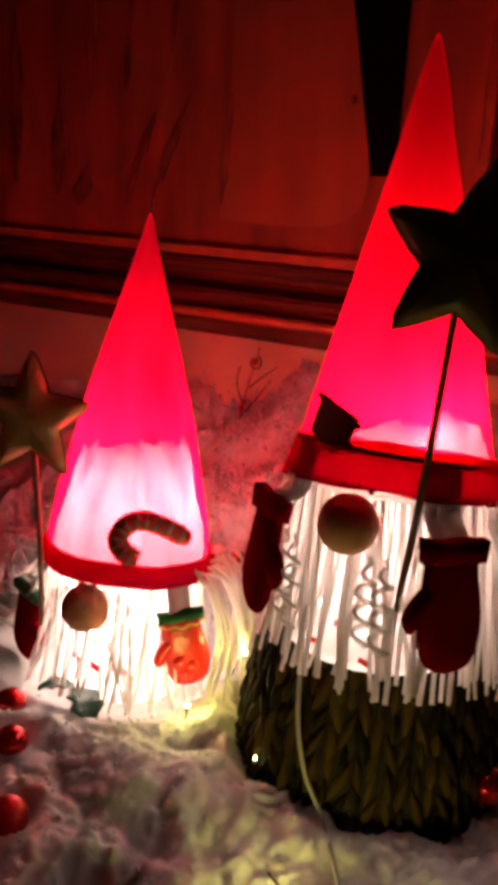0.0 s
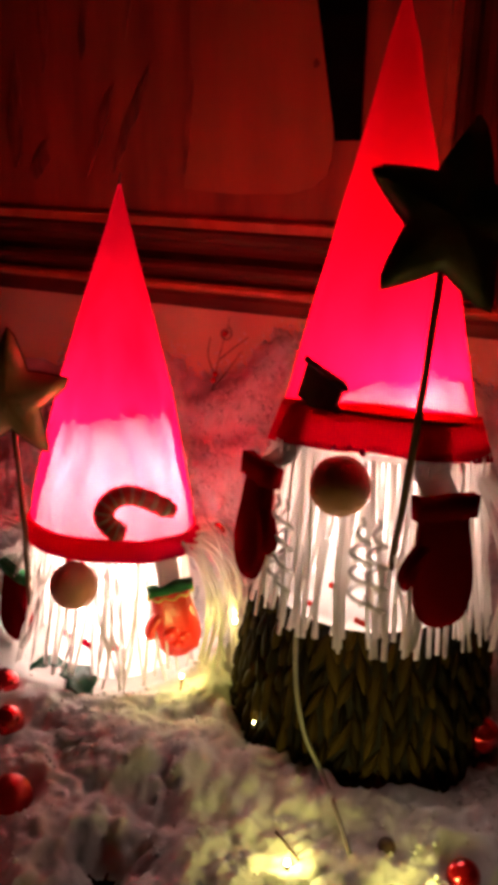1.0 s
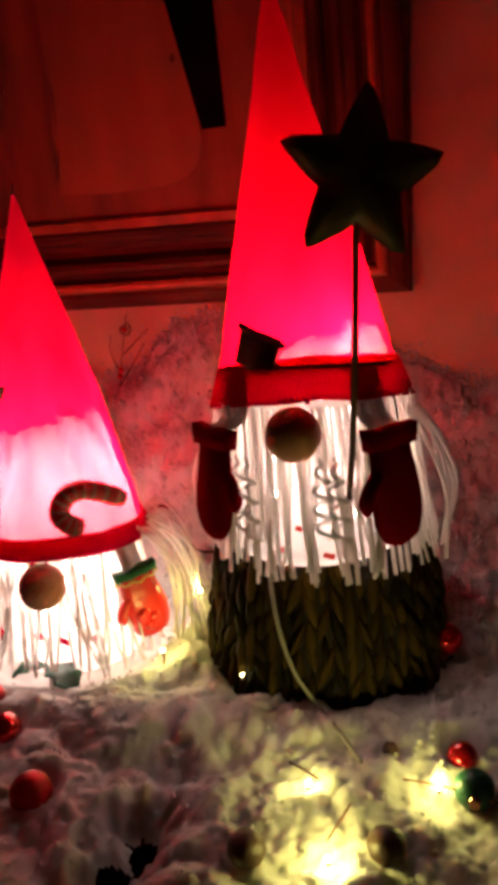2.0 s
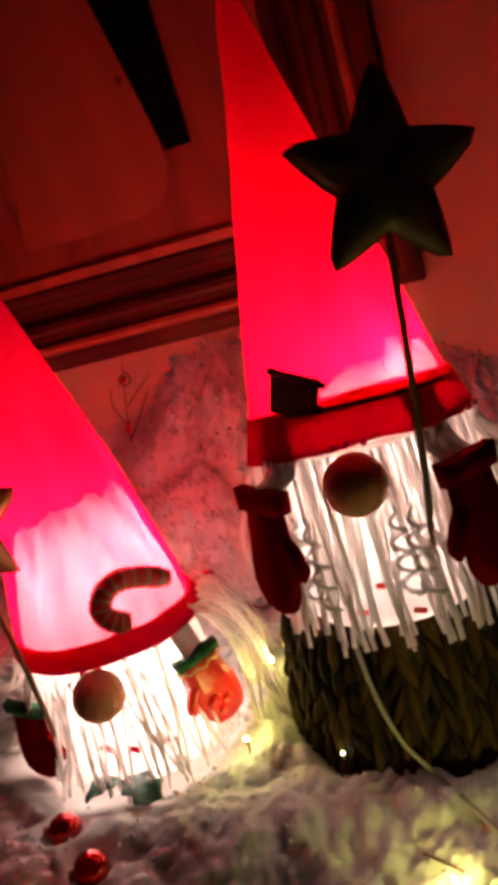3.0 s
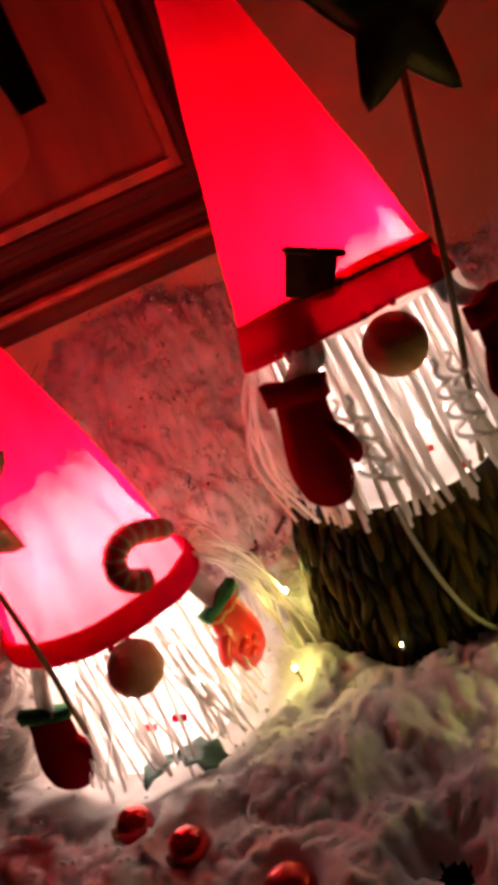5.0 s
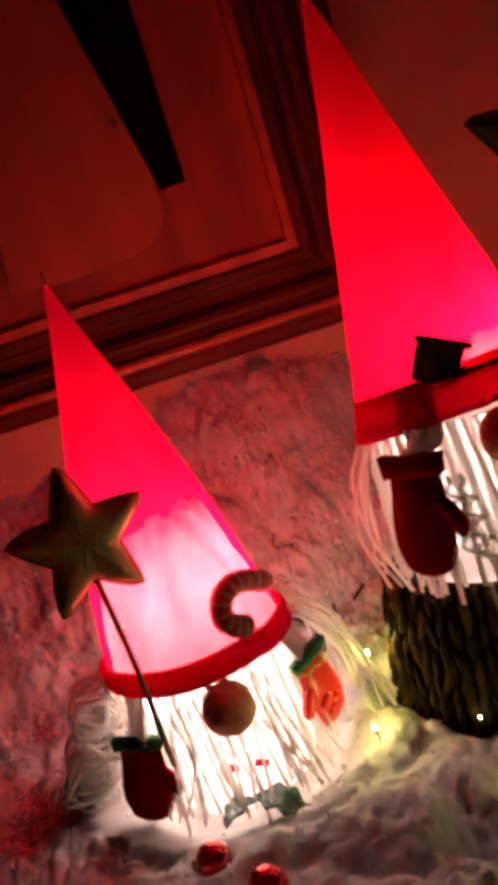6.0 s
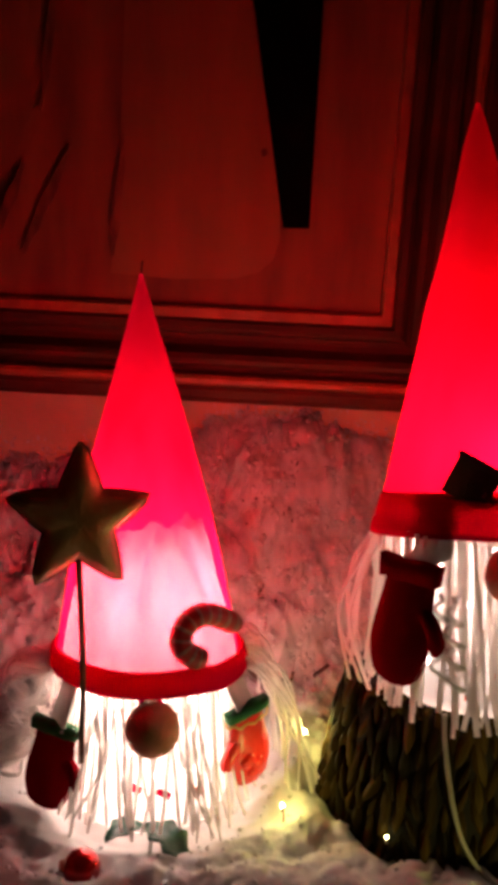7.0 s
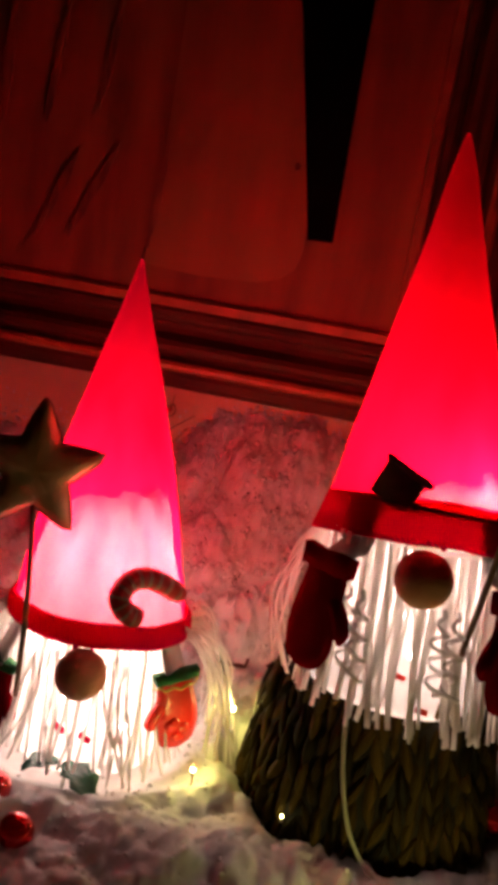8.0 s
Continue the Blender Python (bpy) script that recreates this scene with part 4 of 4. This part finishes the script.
bauble((-0.094, 0.510, 0.012), 0.0122, BAUBLE_SHINY, "crumpled shiny red foil bauble lying in snow", True, turn=(20, -70, 0))
bauble((-0.063, 0.478, 0.007), 0.0124, BAUBLE_SHINY, "shiny dark red bauble lying in snow", True, turn=(10, -80, 20))
bauble((-0.0145, 0.423, -0.001), 0.0145, BAUBLE_MATT, "satin red glass bauble lying in snow", True, turn=(160, 10, 0))
bauble((0.2495, 0.592, 0.036), 0.0128, BAUBLE_SHINY, "shiny red bauble beside the basket", True, turn=(150, 10, 0))
bauble((0.261, 0.483, 0.010), 0.0100, BAUBLE_SHINY, "shiny red bauble beside the fairy lights", True, turn=(150, 10, 0))
bauble((0.268, 0.455, 0.007), 0.0125, HOLLY, "teal green satin bauble beside the fairy lights", True, turn=(90, 60, 0))
bauble((-0.016, 0.715, 0.094), 0.0062, BAUBLE_SHINY, "small red berry bead behind the lamp", False, turn=(0, 0, 0))


def nut(place, r, seed):
    bm = ball(r, 16, 12, 1.15)
    for v in bm.verts:
        v.co *= 1 + 0.08 * noise.noise(v.co * 120 + Vector((seed, 0, 0)))
    part_ob = part("hazelnut", moved(bm, pose(*place, 60, 20 * seed, 0)), NUT)
    return tagged(part_ob, "brown hazelnut half sunk in the snow", "nut", "nuts in the snow")


nut((0.139, 0.393, 0.0), 0.0115, 1)
nut((0.219, 0.405, 0.002), 0.0115, 2)
nut((0.215, 0.487, 0.008), 0.0055, 3)


def holly(place):
    ob = tagged(empty("holly_sprig", place), "dark green satin holly leaves at the small lamp's foot", "holly")
    for turn, tilt, s in ((-30, 14, 1.15), (-140, -6, 0.85)):
        bm = bmesh.new()
        loops = []
        for k in range(13):
            u = k / 12
            w = 0.0105 * math.sin(math.pi * min(1, u * 0.96 + 0.02)) ** 0.7 * (1 + 0.22 * math.cos(u * 6 * math.pi))
            z = 0.006 * math.sin(math.pi * u) - 0.003 * u
            loops.append([(u * 0.034, -w, z + 0.002), (u * 0.034, -w * 0.5, z + 0.0002), (u * 0.034, 0, z - 0.001), (u * 0.034, w * 0.5, z + 0.0002), (u * 0.034, w, z + 0.002),
                          (u * 0.034, w, z + 0.001), (u * 0.034, 0, z - 0.0022), (u * 0.034, -w, z + 0.001)])
        rings(bm, loops, cap=(True, True))
        part("leaf", moved(bm, Matrix.Translation(place) @ pose(0, 0, 0, 0, tilt, turn) @ Matrix.Scale(s, 4)), HOLLY, ob)


holly((-0.060, 0.545, 0.020))


def strand_thing(name, pts, radius, mat, label, category, sides=6):
    bm = bmesh.new()
    tube(bm, smooth_path(pts, 6), radius, sides)
    return tagged(part(name, bm, mat), label, category)


strand_thing("power_cord", [(0.131, 0.533, 0.118), (0.132, 0.529, 0.10), (0.137, 0.524, 0.07), (0.146, 0.523, 0.04), (0.158, 0.523, 0.020), (0.170, 0.510, 0.014), (0.184, 0.488, 0.014), (0.198, 0.468, 0.010)],
             0.0016, CORD, "pale plastic cord hanging down the basket", "cord", 8)
strand_thing("light_wire", [(0.187, 0.392, 0.012), (0.20, 0.45, 0.004), (0.215, 0.462, 0.004), (0.247, 0.452, 0.010), (0.29, 0.445, 0.004)], 0.0007, WIRE, "thin dark wire of the fairy lights", "wire")
strand_thing("light_wire", [(-0.04, 0.535, 0.012), (-0.018, 0.523, 0.010), (0.01, 0.525, 0.012), (0.03, 0.543, 0.014), (0.034, 0.556, 0.022), (0.033, 0.560, 0.036)], 0.0007, WIRE, "thin copper wire of the fairy lights", "wire")
# The last spot is a glint on the basket, drawn as a lit bulb.
for spot in FAIRY + [(0.1020, 0.5400, 0.026)]:
    b = empty("fairy_light", spot)
    tagged(b, "lit yellow fairy light in snow or added basket glint", "fairy light", "fairy lights in the snow")
    part("bulb", moved(ball(0.0009 if spot not in FAIRY else 0.0016, 10, 8, 1.3), Matrix.Translation(spot)), BULB_YELLOW, b, "lit yellow bulb")
    part("socket", moved(slab(-0.0012, 0.0012, -0.0012, 0.0012, -0.0045, -0.0018, 0.0004), Matrix.Translation(spot)), CORD, b)


def twig_spray():
    base = Vector((-0.105, 0.872, 0.12))
    ob = tagged(empty("curly_twig", base), "thin dark twig with curled tendrils against the wall", "twig")
    top = Vector((-0.103, 0.882, 0.25))
    def branch(pts, r0, r1):
        bm = bmesh.new()
        tube(bm, smooth_path(pts, 6), lambda t: r0 + (r1 - r0) * t, 6)
        part("branch", bm, TWIG, ob)
    branch([base, (-0.113, 0.876, 0.17), (-0.110, 0.878, 0.21), (-0.098, 0.880, 0.268)], 0.0010, 0.0004)
    branch([(-0.111, 0.878, 0.19), (-0.092, 0.875, 0.215), (-0.078, 0.874, 0.235)], 0.001, 0.0005)
    branch([(-0.111, 0.878, 0.20), (-0.120, 0.876, 0.225), (-0.117, 0.874, 0.245)], 0.0009, 0.0005)
    branch([(-0.106, 0.878, 0.222), (-0.09, 0.876, 0.236), (-0.072, 0.875, 0.25)], 0.0009, 0.0004)
    spiral = [top + Vector((math.cos(a) * (0.0035 + a * 0.0006), 0, math.sin(a) * (0.0035 + a * 0.0006))) for a in [k * 0.5 for k in range(16)]]
    branch(spiral, 0.0007, 0.0009)
    for p in ((-0.103, 0.880, 0.25), (-0.110, 0.876, 0.205), (-0.112, 0.876, 0.198)):
        part("berry", moved(ball(0.0034, 10, 8), Matrix.Translation(p)), BAUBLE_MATT, ob, "small red berry")


twig_spray()


def ground_twig(points, r=0.0014):
    pts = [(x, y, snow_height(x, y) + dz) for x, y, dz in points]
    return strand_thing("twig_scrap", pts, r, TWIG, "small dark twig lying on the snow", "twig")


ground_twig([(0.004, 0.724, 0.006), (0.016, 0.722, 0.005), (0.030, 0.724, 0.005), (0.043, 0.727, 0.004)], 0.0019)
ground_twig([(0.043, 0.727, 0.004), (0.044, 0.728, 0.012)], 0.0014)
ground_twig([(0.062, 0.728, 0.004), (0.075, 0.730, 0.005)], 0.0018)
ground_twig([(0.150, 0.47, 0.003), (0.160, 0.462, 0.004), (0.172, 0.452, 0.002)], 0.0008)


def pit_shade_chips():
    """Dark chips that stand for shaded pits in the snow against the wall."""
    rng = random.Random(31)
    verts, faces = [], []
    for cx, cy, n, spread in ((0.007, 0.838, 16, 0.010), (0.033, 0.858, 12, 0.008), (0.045, 0.835, 12, 0.006), (0.016, 0.79, 12, 0.008), (-0.17, 0.77, 12, 0.010)):
        for _ in range(n):
            x, y = cx + rng.gauss(0, spread), min(0.885, cy + rng.gauss(0, spread * 0.6))
            r = rng.uniform(0.0008, 0.0026)
            q = Euler((rng.random() * 6, rng.random() * 6, rng.random() * 6)).to_matrix()
            b = len(verts)
            for c in ((1.6, 0, 0), (-1.6, 0, 0), (0, 0.6, 0), (0, -0.6, 0), (0, 0, 0.5), (0, 0, -0.5)):
                verts.append(q @ (Vector(c) * r) + Vector((x, y, snow_height(x, y) + r * 0.6)))
            for a, c, d in ((0, 2, 4), (2, 1, 4), (1, 3, 4), (3, 0, 4), (2, 0, 5), (1, 2, 5), (3, 1, 5), (0, 3, 5)):
                faces.append((b + a, b + c, b + d))
    me = bpy.data.meshes.new("pit_shade_chips")
    me.from_pydata(verts, [], faces)
    me.materials.append(TWIG)
    tagged(new("pit_shade_chips", me), "dark chips for the shade in the snow's pits", "bark", kind="stuff")


pit_shade_chips()
